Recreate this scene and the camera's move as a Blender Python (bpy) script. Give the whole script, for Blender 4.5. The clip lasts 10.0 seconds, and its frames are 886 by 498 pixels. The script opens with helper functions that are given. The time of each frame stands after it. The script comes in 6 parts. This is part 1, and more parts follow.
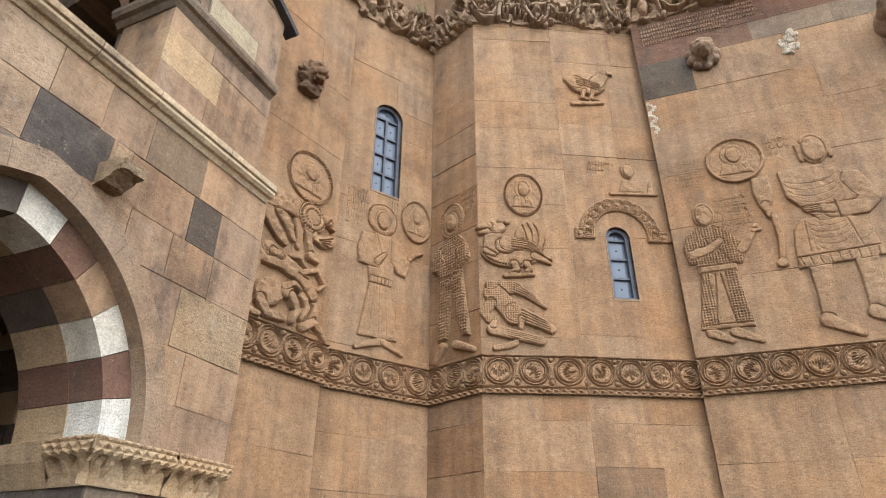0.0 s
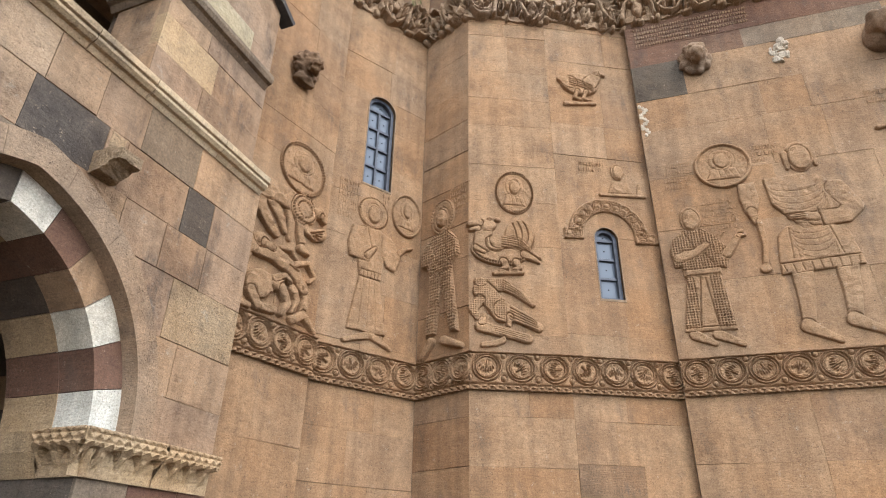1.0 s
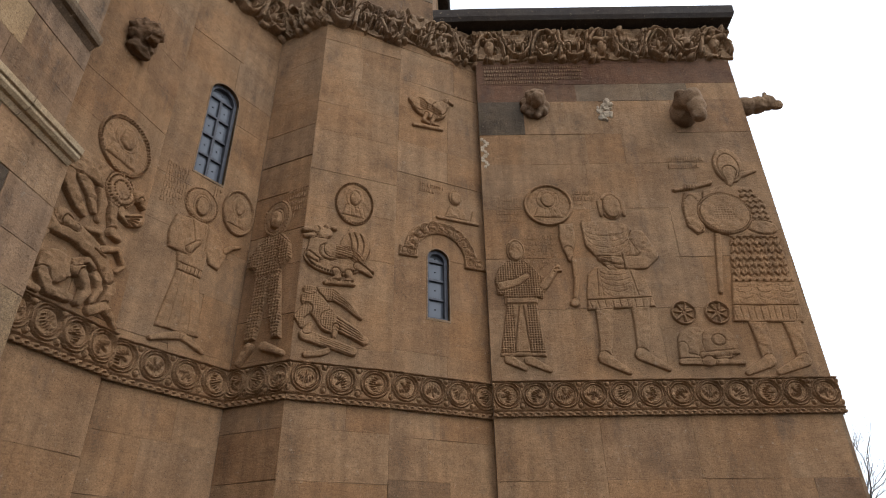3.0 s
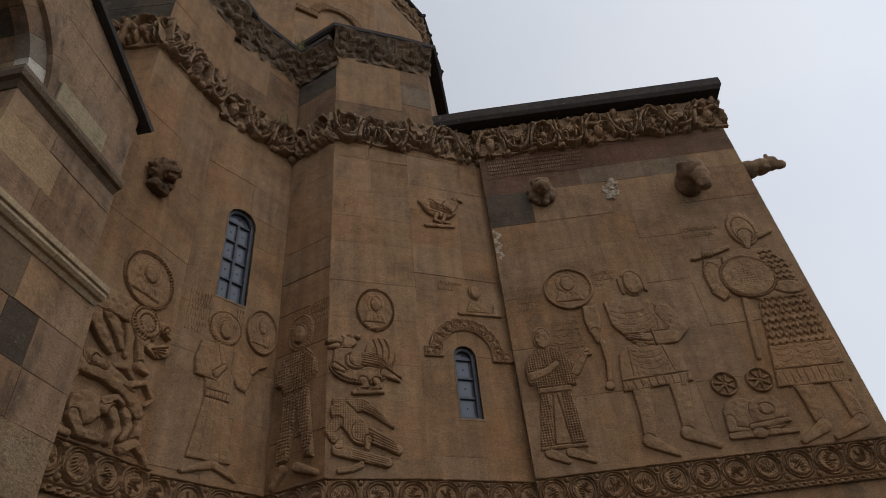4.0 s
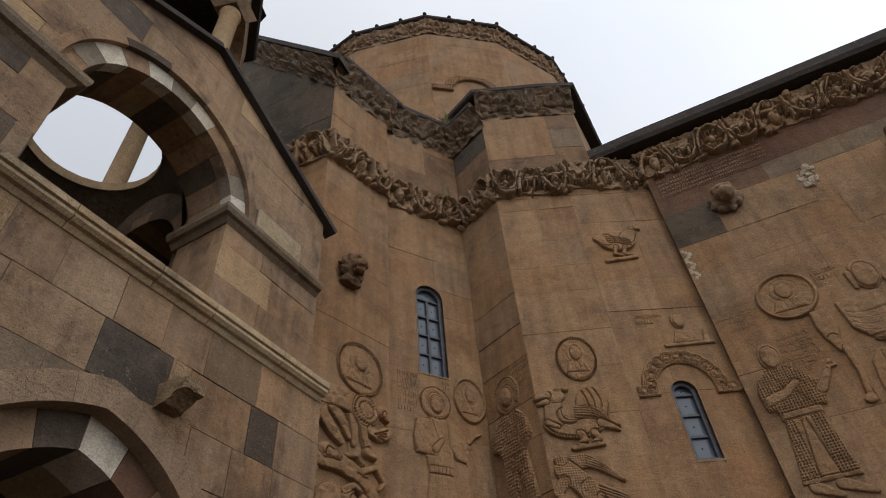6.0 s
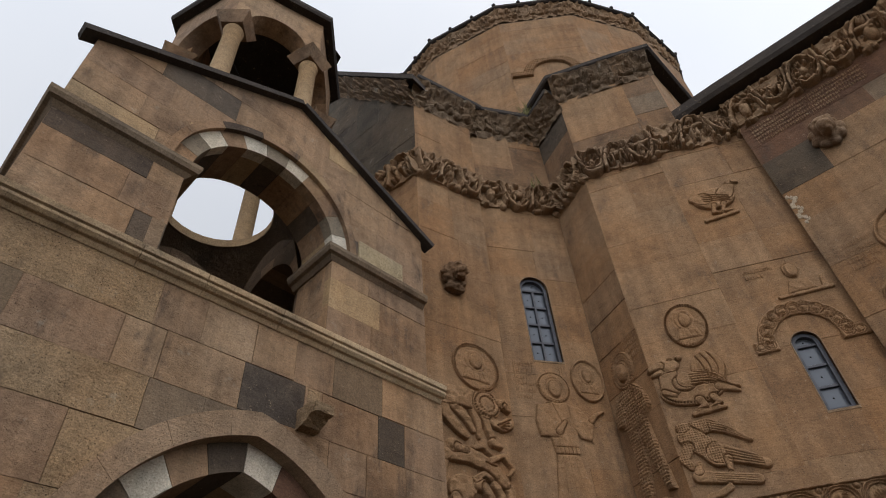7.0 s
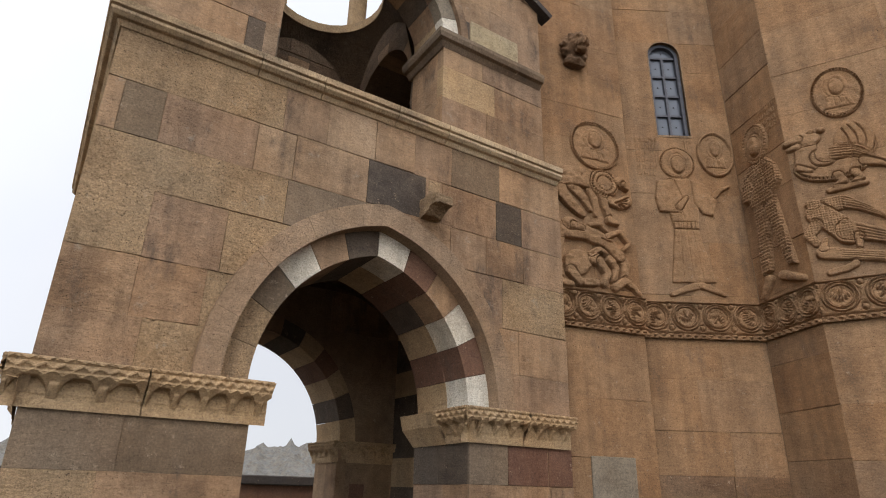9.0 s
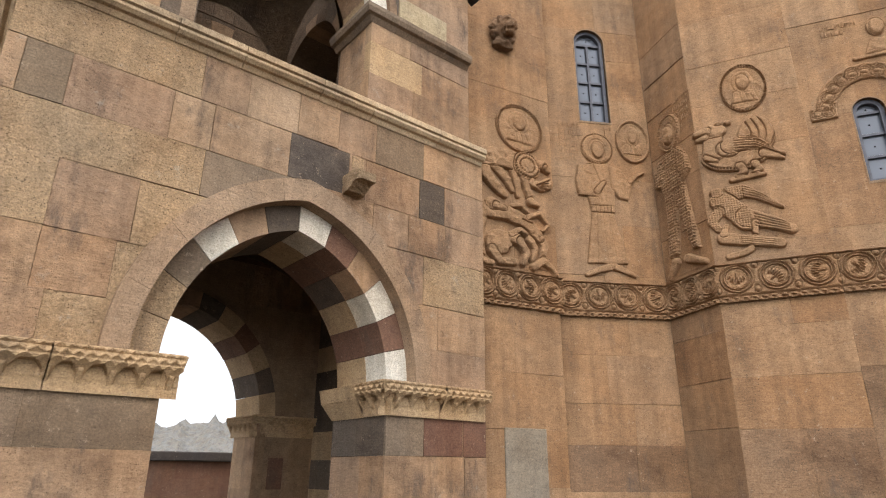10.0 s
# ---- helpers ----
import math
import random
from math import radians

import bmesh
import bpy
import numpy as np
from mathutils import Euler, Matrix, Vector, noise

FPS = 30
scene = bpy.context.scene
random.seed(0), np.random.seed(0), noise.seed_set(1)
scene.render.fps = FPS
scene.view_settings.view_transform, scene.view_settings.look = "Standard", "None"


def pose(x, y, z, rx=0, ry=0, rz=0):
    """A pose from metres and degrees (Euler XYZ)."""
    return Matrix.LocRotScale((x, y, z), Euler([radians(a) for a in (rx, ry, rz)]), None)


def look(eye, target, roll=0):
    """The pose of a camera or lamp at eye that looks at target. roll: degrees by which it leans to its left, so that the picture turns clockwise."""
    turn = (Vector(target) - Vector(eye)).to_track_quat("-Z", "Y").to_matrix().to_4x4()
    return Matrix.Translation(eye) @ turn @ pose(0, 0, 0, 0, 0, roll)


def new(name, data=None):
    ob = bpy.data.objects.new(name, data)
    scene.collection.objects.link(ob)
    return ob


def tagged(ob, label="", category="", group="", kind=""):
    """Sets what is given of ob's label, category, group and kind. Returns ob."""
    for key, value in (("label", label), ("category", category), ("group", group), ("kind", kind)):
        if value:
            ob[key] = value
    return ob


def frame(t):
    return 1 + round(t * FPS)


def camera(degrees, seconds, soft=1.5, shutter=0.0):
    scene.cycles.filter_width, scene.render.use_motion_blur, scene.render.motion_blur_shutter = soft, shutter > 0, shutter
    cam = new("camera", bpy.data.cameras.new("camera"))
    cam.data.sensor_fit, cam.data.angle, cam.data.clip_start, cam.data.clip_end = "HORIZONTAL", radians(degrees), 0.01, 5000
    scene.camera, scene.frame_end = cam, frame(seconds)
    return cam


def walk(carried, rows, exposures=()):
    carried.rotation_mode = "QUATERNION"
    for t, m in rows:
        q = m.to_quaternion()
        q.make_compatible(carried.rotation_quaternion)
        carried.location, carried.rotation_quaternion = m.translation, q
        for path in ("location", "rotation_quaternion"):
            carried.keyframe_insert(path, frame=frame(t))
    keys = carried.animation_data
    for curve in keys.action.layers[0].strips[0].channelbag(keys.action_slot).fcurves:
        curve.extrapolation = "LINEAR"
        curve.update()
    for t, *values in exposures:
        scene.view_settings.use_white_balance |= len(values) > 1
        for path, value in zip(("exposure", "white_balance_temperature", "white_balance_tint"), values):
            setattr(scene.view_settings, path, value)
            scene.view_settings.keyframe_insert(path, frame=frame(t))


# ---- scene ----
cam = camera(71.5, 10.0, soft=1.0)
PATH = [
    (0, (0.033, -5.573, 1.408), (-0.668, -3.962, 2.364), 0.3),
    (0.5, (0.007, -5.582, 1.43), (-0.687, -3.958, 2.37), 0.7),
    (1, (-0.026, -5.648, 1.443), (-0.677, -4.0, 2.371), 1.1),
    (1.5, (-0.024, -5.609, 1.426), (-0.48, -3.906, 2.371), 0.8),
    (2, (-0.051, -5.595, 1.414), (-0.373, -3.867, 2.368), 0.8),
    (2.2, (-0.04, -5.571, 1.404), (-0.318, -3.84, 2.366), 0.5),
    (3.3, (-0.069, -5.628, 1.438), (-0.142, -3.886, 2.419), -1.7),
    (3.5, (-0.049, -5.623, 1.434), (-0.133, -3.941, 2.512), -3.4),
    (4, (-0.054, -5.644, 1.456), (-0.204, -4.072, 2.684), -6.4),
    (4.5, (-0.055, -5.64, 1.468), (-0.419, -4.183, 2.79), -7.5),
    (5, (-0.071, -5.622, 1.477), (-0.542, -4.211, 2.814), -6.5),
    (5.5, (-0.108, -5.599, 1.489), (-0.622, -4.216, 2.839), -5.6),
    (6, (-0.137, -5.631, 1.516), (-0.759, -4.341, 2.912), -5.6),
    (6.2, (-0.079, -5.652, 1.505), (-0.803, -4.439, 2.92), -4.3),
    (7.3, (0.415, -5.746, 1.332), (-0.707, -4.759, 2.662), -2.6),
    (7.5, (0.391, -5.737, 1.355), (-0.884, -4.771, 2.556), -1.3),
    (8, (0.539, -5.677, 1.441), (-0.911, -4.761, 2.47), 0.9),
    (8.5, (0.575, -5.692, 1.454), (-0.926, -4.734, 2.364), 0.9),
    (9, (0.598, -5.787, 1.487), (-0.963, -4.783, 2.233), 1.4),
    (9.5, (0.648, -5.811, 1.479), (-0.836, -4.653, 2.152), 1.2),
    (10, (0.691, -5.756, 1.469), (-0.761, -4.561, 2.148), 0.4),
]
walk(cam, [(t, look(eye, target, roll)) for t, eye, target, roll in PATH],
     exposures=[(0.0, 1.27, 5950, 8), (2.2, 1.30, 5950, 8), (3.3, -0.56, 6450, 11), (4.0, -0.93, 6400, 11), (4.5, -0.74, 6430, 11), (4.9, -0.55, 6450, 11), (5.5, -0.52, 6500, 11), (6.2, -0.36, 6500, 11), (7.4, -0.22, 6550, 11), (8.5, 0.15, 6600, 12), (9.0, 0.28, 6600, 12), (9.5, 0.60, 6650, 12), (10.0, 0.95, 6600, 12)])

# ---- world and sun: bright overcast ----
world = bpy.data.worlds.new("overcast_sky")
scene.world = world
world.use_nodes = True
wn, wl = world.node_tree.nodes, world.node_tree.links
wn.clear()
w_out = wn.new("ShaderNodeOutputWorld")
w_bg = wn.new("ShaderNodeBackground")
w_sky = wn.new("ShaderNodeTexSky")
w_sky.sky_type = "NISHITA"
w_sky.sun_disc = False
w_sky.sun_elevation, w_sky.sun_rotation = radians(48), radians(150)
w_scale = wn.new("ShaderNodeVectorMath")
w_scale.operation = "SCALE"
w_scale.inputs["Scale"].default_value = 0.1
w_tc = wn.new("ShaderNodeTexCoord")
w_noise = wn.new("ShaderNodeTexNoise")
w_noise.inputs["Scale"].default_value = 2.2
w_noise.inputs["Detail"].default_value = 5.0
w_ramp = wn.new("ShaderNodeValToRGB")
w_ramp.color_ramp.elements[0].position, w_ramp.color_ramp.elements[0].color = 0.3, (0.87, 0.93, 1.02, 1)
w_ramp.color_ramp.elements[1].position, w_ramp.color_ramp.elements[1].color = 0.62, (0.95, 0.99, 1.05, 1)
w_mix = wn.new("ShaderNodeMix")
w_mix.data_type = "RGBA"
w_mix.inputs["Factor"].default_value = 0.9
wl.new(w_sky.outputs["Color"], w_scale.inputs[0])
wl.new(w_tc.outputs["Generated"], w_noise.inputs["Vector"])
wl.new(w_noise.outputs["Fac"], w_ramp.inputs["Fac"])
wl.new(w_scale.outputs["Vector"], w_mix.inputs["A"])
wl.new(w_ramp.outputs["Color"], w_mix.inputs["B"])
# the cloud is brighter on the sun's side
w_dot = wn.new("ShaderNodeVectorMath")
w_dot.operation = "DOT_PRODUCT"
w_dot.inputs[1].default_value = (0.87, -0.48, 0.0)
w_map = wn.new("ShaderNodeMapRange")
w_map.inputs["From Min"].default_value, w_map.inputs["From Max"].default_value = -1.0, 1.0
w_map.inputs["To Min"].default_value, w_map.inputs["To Max"].default_value = 0.48, 1.70
w_mul = wn.new("ShaderNodeVectorMath")
w_mul.operation = "SCALE"
wl.new(w_tc.outputs["Generated"], w_dot.inputs[0])
wl.new(w_dot.outputs["Value"], w_map.inputs["Value"])
wl.new(w_mix.outputs["Result"], w_mul.inputs[0])
wl.new(w_map.outputs["Result"], w_mul.inputs["Scale"])
wl.new(w_mul.outputs["Vector"], w_bg.inputs["Color"])
w_bg.inputs["Strength"].default_value = 1.42
wl.new(w_bg.outputs["Background"], w_out.inputs["Surface"])

sun = new("sun", bpy.data.lights.new("sun", "SUN"))
sun.data.energy, sun.data.angle, sun.data.color = 0.75, radians(20), (1.0, 0.96, 0.9)
sun.matrix_basis = look((9.0, -5.0, 11.0), (0, 0, 0))


# ---- materials ----
def mat_base(name, rough=0.9):
    m = bpy.data.materials.new(name)
    m.use_nodes = True
    nt = m.node_tree
    b = nt.nodes["Principled BSDF"]
    b.inputs["Roughness"].default_value = rough
    b.inputs["Specular IOR Level"].default_value = 0.25
    return m, nt.nodes, nt.links, b


def noise_node(n, l, vec, scale, detail=4.0, rough=0.6):
    t = n.new("ShaderNodeTexNoise")
    t.inputs["Scale"].default_value = scale
    t.inputs["Detail"].default_value = detail
    t.inputs["Roughness"].default_value = rough
    l.new(vec, t.inputs["Vector"])
    return t.outputs["Fac"]


def ramp_node(n, l, fac, stops):
    r = n.new("ShaderNodeValToRGB")
    els = r.color_ramp.elements
    while len(els) < len(stops):
        els.new(0.5)
    for e, (p, c) in zip(els, stops):
        e.position = p
        e.color = (*c, 1) if len(c) == 3 else c
    l.new(fac, r.inputs["Fac"])
    return r.outputs["Color"]


def mix_node(n, l, kind, fac, a, b):
    m = n.new("ShaderNodeMix")
    m.data_type = "RGBA"
    m.blend_type = kind
    if isinstance(fac, float):
        m.inputs["Factor"].default_value = fac
    else:
        l.new(fac, m.inputs["Factor"])
    for key, v in (("A", a), ("B", b)):
        if isinstance(v, tuple):
            m.inputs[key].default_value = (*v, 1)
        else:
            l.new(v, m.inputs[key])
    return m.outputs["Result"]


def grey(v):
    return (v, v, v)


def stone(name, tones, stain=0.5, pores=0.5, bump=0.35, lichen=0.0, streak=0.18, grain=0.62):
    """Weathered tuff: a tone a piece, soft mottling, dark stains, run marks, pores and tool marks."""
    m, n, l, b = mat_base(name, 0.93)
    tc = n.new("ShaderNodeTexCoord")
    oi = n.new("ShaderNodeObjectInfo")
    add = n.new("ShaderNodeVectorMath")
    add.operation = "MULTIPLY_ADD"
    add.inputs[1].default_value = (1, 1, 1)
    sc = n.new("ShaderNodeVectorMath")
    sc.operation = "SCALE"
    sc.inputs[0].default_value = (17.0, 29.0, 11.0)
    l.new(oi.outputs["Random"], sc.inputs["Scale"])
    l.new(tc.outputs["Object"], add.inputs[0])
    l.new(sc.outputs["Vector"], add.inputs[2])
    v = add.outputs["Vector"]
    whole = tc.outputs["Object"]
    tones = [(c[0] * 0.70, c[1] * 0.72, c[2] * 0.715) for c in tones]
    k = len(tones)
    col = ramp_node(n, l, oi.outputs["Random"], [(i / max(1, k - 1), c) for i, c in enumerate(tones)])
    # broad mottling that runs on from stone to stone, and a finer one
    col = mix_node(n, l, "MULTIPLY", 1.0, col, ramp_node(n, l, noise_node(n, l, whole, 1.1, 7, 0.62), [(0.3, (0.84, 0.82, 0.81)), (0.7, (1.10, 1.09, 1.08))]))
    col = mix_node(n, l, "MULTIPLY", 0.62, col, ramp_node(n, l, noise_node(n, l, v, 11, 10, 0.82), [(0.3, (0.62, 0.60, 0.58)), (0.7, (1.3, 1.28, 1.27))]))
    col = mix_node(n, l, "MULTIPLY", grain, col, ramp_node(n, l, noise_node(n, l, v, 80, 6, 0.8), [(0.3, grey(0.42)), (0.7, grey(1.62))]))
    # greyer and more orange areas
    hue = ramp_node(n, l, noise_node(n, l, whole, 0.9, 6, 0.6), [(0.36, (1.06, 0.97, 0.86)), (0.5, (1.0, 1.0, 1.0)), (0.64, (0.90, 0.98, 1.08))])
    col = mix_node(n, l, "MULTIPLY", 0.65, col, hue)
    # broad soft damp stains
    md = n.new("ShaderNodeMapping")
    md.inputs["Scale"].default_value = (1.0, 1.35, 1.0)
    md.inputs["Location"].default_value = (3.1, 7.7, 1.9)
    l.new(whole, md.inputs["Vector"])
    damp = ramp_node(n, l, noise_node(n, l, md.outputs["Vector"], 1.5, 9, 0.66), [(0.50, grey(1.0)), (0.68, (1.0 - 0.62 * stain, 1.0 - 0.64 * stain, 1.0 - 0.64 * stain))])
    col = mix_node(n, l, "MULTIPLY", 1.0, col, damp)
    # fine level tool marks
    mt = n.new("ShaderNodeMapping")
    mt.inputs["Scale"].default_value = (15.0, 85.0, 15.0)
    l.new(v, mt.inputs["Vector"])
    tool = noise_node(n, l, mt.outputs["Vector"], 1.0, 5, 0.72)
    col = mix_node(n, l, "MULTIPLY", 0.6, col, ramp_node(n, l, tool, [(0.30, grey(0.45)), (0.40, grey(0.95)), (0.7, grey(1.2))]))
    # soot and damp
    ms = n.new("ShaderNodeMapping")
    ms.inputs["Scale"].default_value = (1.7, 0.62, 1.7)
    l.new(whole, ms.inputs["Vector"])
    spot = ramp_node(n, l, noise_node(n, l, ms.outputs["Vector"], 1.9, 10, 0.72), [(0.55, grey(0.0)), (0.66, grey(1.0))])
    sp = n.new("ShaderNodeMath")
    sp.operation = "MULTIPLY"
    sp.inputs[1].default_value = stain
    l.new(spot, sp.inputs[0])
    col = mix_node(n, l, "MIX", sp.outputs["Value"], col, (0.075, 0.056, 0.042))
    # run marks, long in the upright direction
    mp = n.new("ShaderNodeMapping")
    mp.inputs["Scale"].default_value = (9.0, 0.7, 9.0)
    l.new(whole, mp.inputs["Vector"])
    run = ramp_node(n, l, noise_node(n, l, mp.outputs["Vector"], 1.0, 4, 0.6), [(0.35, grey(1.0 - 0.45 * streak)), (0.6, grey(1.06))])
    col = mix_node(n, l, "MULTIPLY", 1.0, col, run)
    if lichen > 0:
        lf = ramp_node(n, l, noise_node(n, l, whole, 6.0, 8, 0.75), [(0.60, grey(0.0)), (0.68, grey(lichen))])
        col = mix_node(n, l, "MIX", lf, col, (0.42, 0.40, 0.33))
    # pale chips
    chip = ramp_node(n, l, noise_node(n, l, v, 19, 9, 0.8), [(0.60, grey(0.0)), (0.665, grey(0.7))])
    col = mix_node(n, l, "MIX", chip, col, (0.34, 0.255, 0.175))
    # pores
    vo = n.new("ShaderNodeTexVoronoi")
    vo.inputs["Scale"].default_value = 55
    l.new(v, vo.inputs["Vector"])
    pore = ramp_node(n, l, vo.outputs["Distance"], [(0.08, grey(0.0)), (0.22, grey(1.0))])
    patch = ramp_node(n, l, noise_node(n, l, v, 5, 3), [(0.44, grey(1.0)), (0.56, grey(0.0))])
    pm = mix_node(n, l, "LIGHTEN", 1.0, pore, patch)
    # irregular larger pits, gathered in patches
    pit = ramp_node(n, l, noise_node(n, l, v, 30, 5, 0.7), [(0.62, grey(1.0)), (0.70, grey(0.0))])
    where = ramp_node(n, l, noise_node(n, l, v, 2.6, 4), [(0.47, grey(1.0)), (0.60, grey(0.0))])
    pm = mix_node(n, l, "MULTIPLY", 1.0, pm, mix_node(n, l, "LIGHTEN", 1.0, pit, where))
    col = mix_node(n, l, "MULTIPLY", pores, col, mix_node(n, l, "MIX", 0.75, grey(1.0), pm))
    l.new(col, b.inputs["Base Color"])
    h = mix_node(n, l, "MIX", 0.45, ramp_node(n, l, noise_node(n, l, v, 34, 10, 0.8), [(0.2, grey(0)), (0.8, grey(1))]), pm)
    b0 = n.new("ShaderNodeBump")
    b0.inputs["Strength"].default_value = min(1.0, bump)
    b0.inputs["Distance"].default_value = 0.03
    l.new(noise_node(n, l, v, 7.0, 6, 0.6), b0.inputs["Height"])
    bp = n.new("ShaderNodeBump")
    bp.inputs["Strength"].default_value = min(1.0, bump * 1.5)
    bp.inputs["Distance"].default_value = 0.02
    h = mix_node(n, l, "MIX", 0.25, h, tool)
    l.new(h, bp.inputs["Height"])
    l.new(b0.outputs["Normal"], bp.inputs["Normal"])
    l.new(bp.outputs["Normal"], b.inputs["Normal"])
    return m


def plain(name, c, rough=0.6, metal=0.0, var=0.25, scale=20.0, bump=0.1):
    m, n, l, b = mat_base(name, rough)
    tc = n.new("ShaderNodeTexCoord")
    v = tc.outputs["Object"]
    col = mix_node(n, l, "MULTIPLY", 1.0, c, ramp_node(n, l, noise_node(n, l, v, scale, 6), [(0.3, grey(1 - var)), (0.7, grey(1 + var))]))
    l.new(col, b.inputs["Base Color"])
    b.inputs["Metallic"].default_value = metal
    bp = n.new("ShaderNodeBump")
    bp.inputs["Strength"].default_value = bump
    bp.inputs["Distance"].default_value = 0.01
    l.new(noise_node(n, l, v, scale * 4, 5), bp.inputs["Height"])
    l.new(bp.outputs["Normal"], b.inputs["Normal"])
    return m


TUFF = stone("warm_tuff", [(0.335, 0.188, 0.094), (0.365, 0.212, 0.110), (0.33, 0.196, 0.107), (0.38, 0.225, 0.120), (0.345, 0.188, 0.090), (0.32, 0.182, 0.095)], stain=0.42, pores=0.75, bump=0.42, streak=0.35)
CARVED = stone("carved_tuff", [(0.345, 0.198, 0.101), (0.375, 0.216, 0.111)], stain=0.25, pores=0.4, bump=0.55, streak=0.2)
FRIEZE = stone("frieze_tuff", [(0.34, 0.215, 0.125), (0.37, 0.23, 0.13), (0.32, 0.205, 0.125)], stain=0.65, pores=0.5, bump=0.5, lichen=0.35)
WORN = stone("eroded_tuff", [(0.20, 0.135, 0.085), (0.23, 0.15, 0.09)], stain=0.8, pores=0.9, bump=0.8, lichen=0.5)
TOWER = stone("grey_tan_tuff", [(0.32, 0.20, 0.118), (0.41, 0.258, 0.155), (0.46, 0.288, 0.166), (0.37, 0.236, 0.148), (0.42, 0.25, 0.138), (0.48, 0.315, 0.19)], stain=0.72, pores=0.5, bump=0.6, lichen=0.25, streak=0.45, grain=0.42)
ROUGHT = stone("pitted_tuff", [(0.44, 0.295, 0.17), (0.38, 0.25, 0.14)], stain=0.5, pores=1.0, bump=1.0, lichen=0.3, grain=0.85)
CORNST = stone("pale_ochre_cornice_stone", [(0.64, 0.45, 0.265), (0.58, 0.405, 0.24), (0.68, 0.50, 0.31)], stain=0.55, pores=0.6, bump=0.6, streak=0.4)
BASALT = stone("dark_basalt", [(0.10, 0.074, 0.054), (0.15, 0.112, 0.082), (0.12, 0.085, 0.062)], stain=0.75, pores=0.6, bump=0.5)
REDST = stone("red_brown_tuff", [(0.17, 0.085, 0.055), (0.20, 0.105, 0.065)], stain=0.4, pores=0.5, bump=0.4)
RUST = stone("rusty_tuff", [(0.17, 0.085, 0.05), (0.20, 0.11, 0.062)], stain=0.5, pores=0.5, bump=0.5)
SLATE = stone("slate_grey_tuff", [(0.21, 0.145, 0.09), (0.25, 0.175, 0.115)], stain=0.6, pores=0.5, bump=0.4)
# soot stains on the main and niche walls; painted shade on the south arm
SOOT_SHADE = stone("soot_and_shade_tuff", [(0.085, 0.066, 0.046), (0.14, 0.105, 0.072), (0.11, 0.08, 0.056)], stain=0.8, pores=0.6, bump=0.6, lichen=0.25)
DAMPT = stone("damp_tuff", [(0.25, 0.145, 0.077), (0.28, 0.166, 0.092), (0.235, 0.138, 0.077)], stain=0.75, pores=0.75, bump=0.5)
PALE = stone("pale_limestone", [(0.80, 0.71, 0.58), (0.70, 0.60, 0.47)], stain=0.1, pores=0.7, bump=0.5, streak=0.35)
OCHRE = stone("ochre_limestone", [(0.50, 0.335, 0.185), (0.45, 0.305, 0.175)], stain=0.35, pores=0.6, bump=0.5)
GREYST = stone("blue_grey_slab", [(0.27, 0.215, 0.155), (0.28, 0.225, 0.165)], stain=0.3, pores=0.3, bump=0.2)
MORTAR = stone("mortar", [(0.30, 0.195, 0.115), (0.32, 0.21, 0.13)], stain=0.4, pores=0.3, bump=0.5)
ROOFST = stone("dark_roof_slab", [(0.055, 0.045, 0.04), (0.07, 0.056, 0.048)], stain=0.3, pores=0.4, bump=0.5)
HOODST = stone("grey_hood_stone", [(0.37, 0.243, 0.15), (0.385, 0.252, 0.156)], stain=0.5, pores=0.8, bump=0.6)
PALEM = stone("pale_mortar", [(0.56, 0.45, 0.33), (0.58, 0.47, 0.35)], stain=0.25, pores=0.6, bump=0.9)
# tuff of the tower's inside; its shade is put into these darker tones
VAULT = stone("shade_darkened_rubble", [(0.20, 0.135, 0.085), (0.24, 0.155, 0.095), (0.17, 0.115, 0.075)], stain=0.7, pores=0.8, bump=0.9)
IRON = plain("grey_painted_iron", (0.06, 0.06, 0.068), 0.5, 0.2)
LEAD = plain("dark_iron", (0.03, 0.03, 0.035), 0.5, 0.6)
SHRUB = plain("dry_grass", (0.16, 0.15, 0.06), 0.9, var=0.4)
BARK = plain("bare_bark", (0.10, 0.085, 0.075), 0.9, var=0.3)
PANE, _n, _l, _b = mat_base("dusty_window_glass", 0.12)
_b.inputs["Base Color"].default_value = (0.085, 0.093, 0.108, 1)
_b.inputs["Specular IOR Level"].default_value = 0.4
GROUND = stone("gravel_ground", [(0.115, 0.09, 0.065), (0.115, 0.09, 0.065)], stain=0.3, pores=0.8, bump=0.8)
ROCK = stone("grey_rock", [(0.20, 0.185, 0.165), (0.20, 0.185, 0.165)], stain=0.6, pores=0.2, bump=1.0)


# ---- mesh helpers ----
def solid(name, bm, material, parent=None, label="", smooth=False, m=None):
    me = bpy.data.meshes.new(name)
    bm.to_mesh(me)
    bm.free()
    return finish(name, me, material, parent, label, smooth, m)


def finish(name, me, material, parent=None, label="", smooth=False, m=None):
    me.materials.append(material)
    if smooth:
        me.polygons.foreach_set("use_smooth", [True] * len(me.polygons))
    ob = new(name, me)
    if parent is not None:
        ob.parent = parent
    if m is not None:
        ob.matrix_basis = m
    if label:
        ob["label"] = label
    return ob


def part(name, bm, material, parent, label="", smooth=False, m=None):
    return solid(name, bm, material, parent, label, smooth, m)


def facet(p, q):
    """Pose of an upright face from plan point p to q: x along it, y up, z outwards."""
    d = Vector((q[0] - p[0], q[1] - p[1], 0)).normalized()
    n = Vector((d.y, -d.x, 0))
    return Matrix(((d.x, 0, n.x, p[0]), (d.y, 0, n.y, p[1]), (0, 1, 0, 0), (0, 0, 0, 1)))


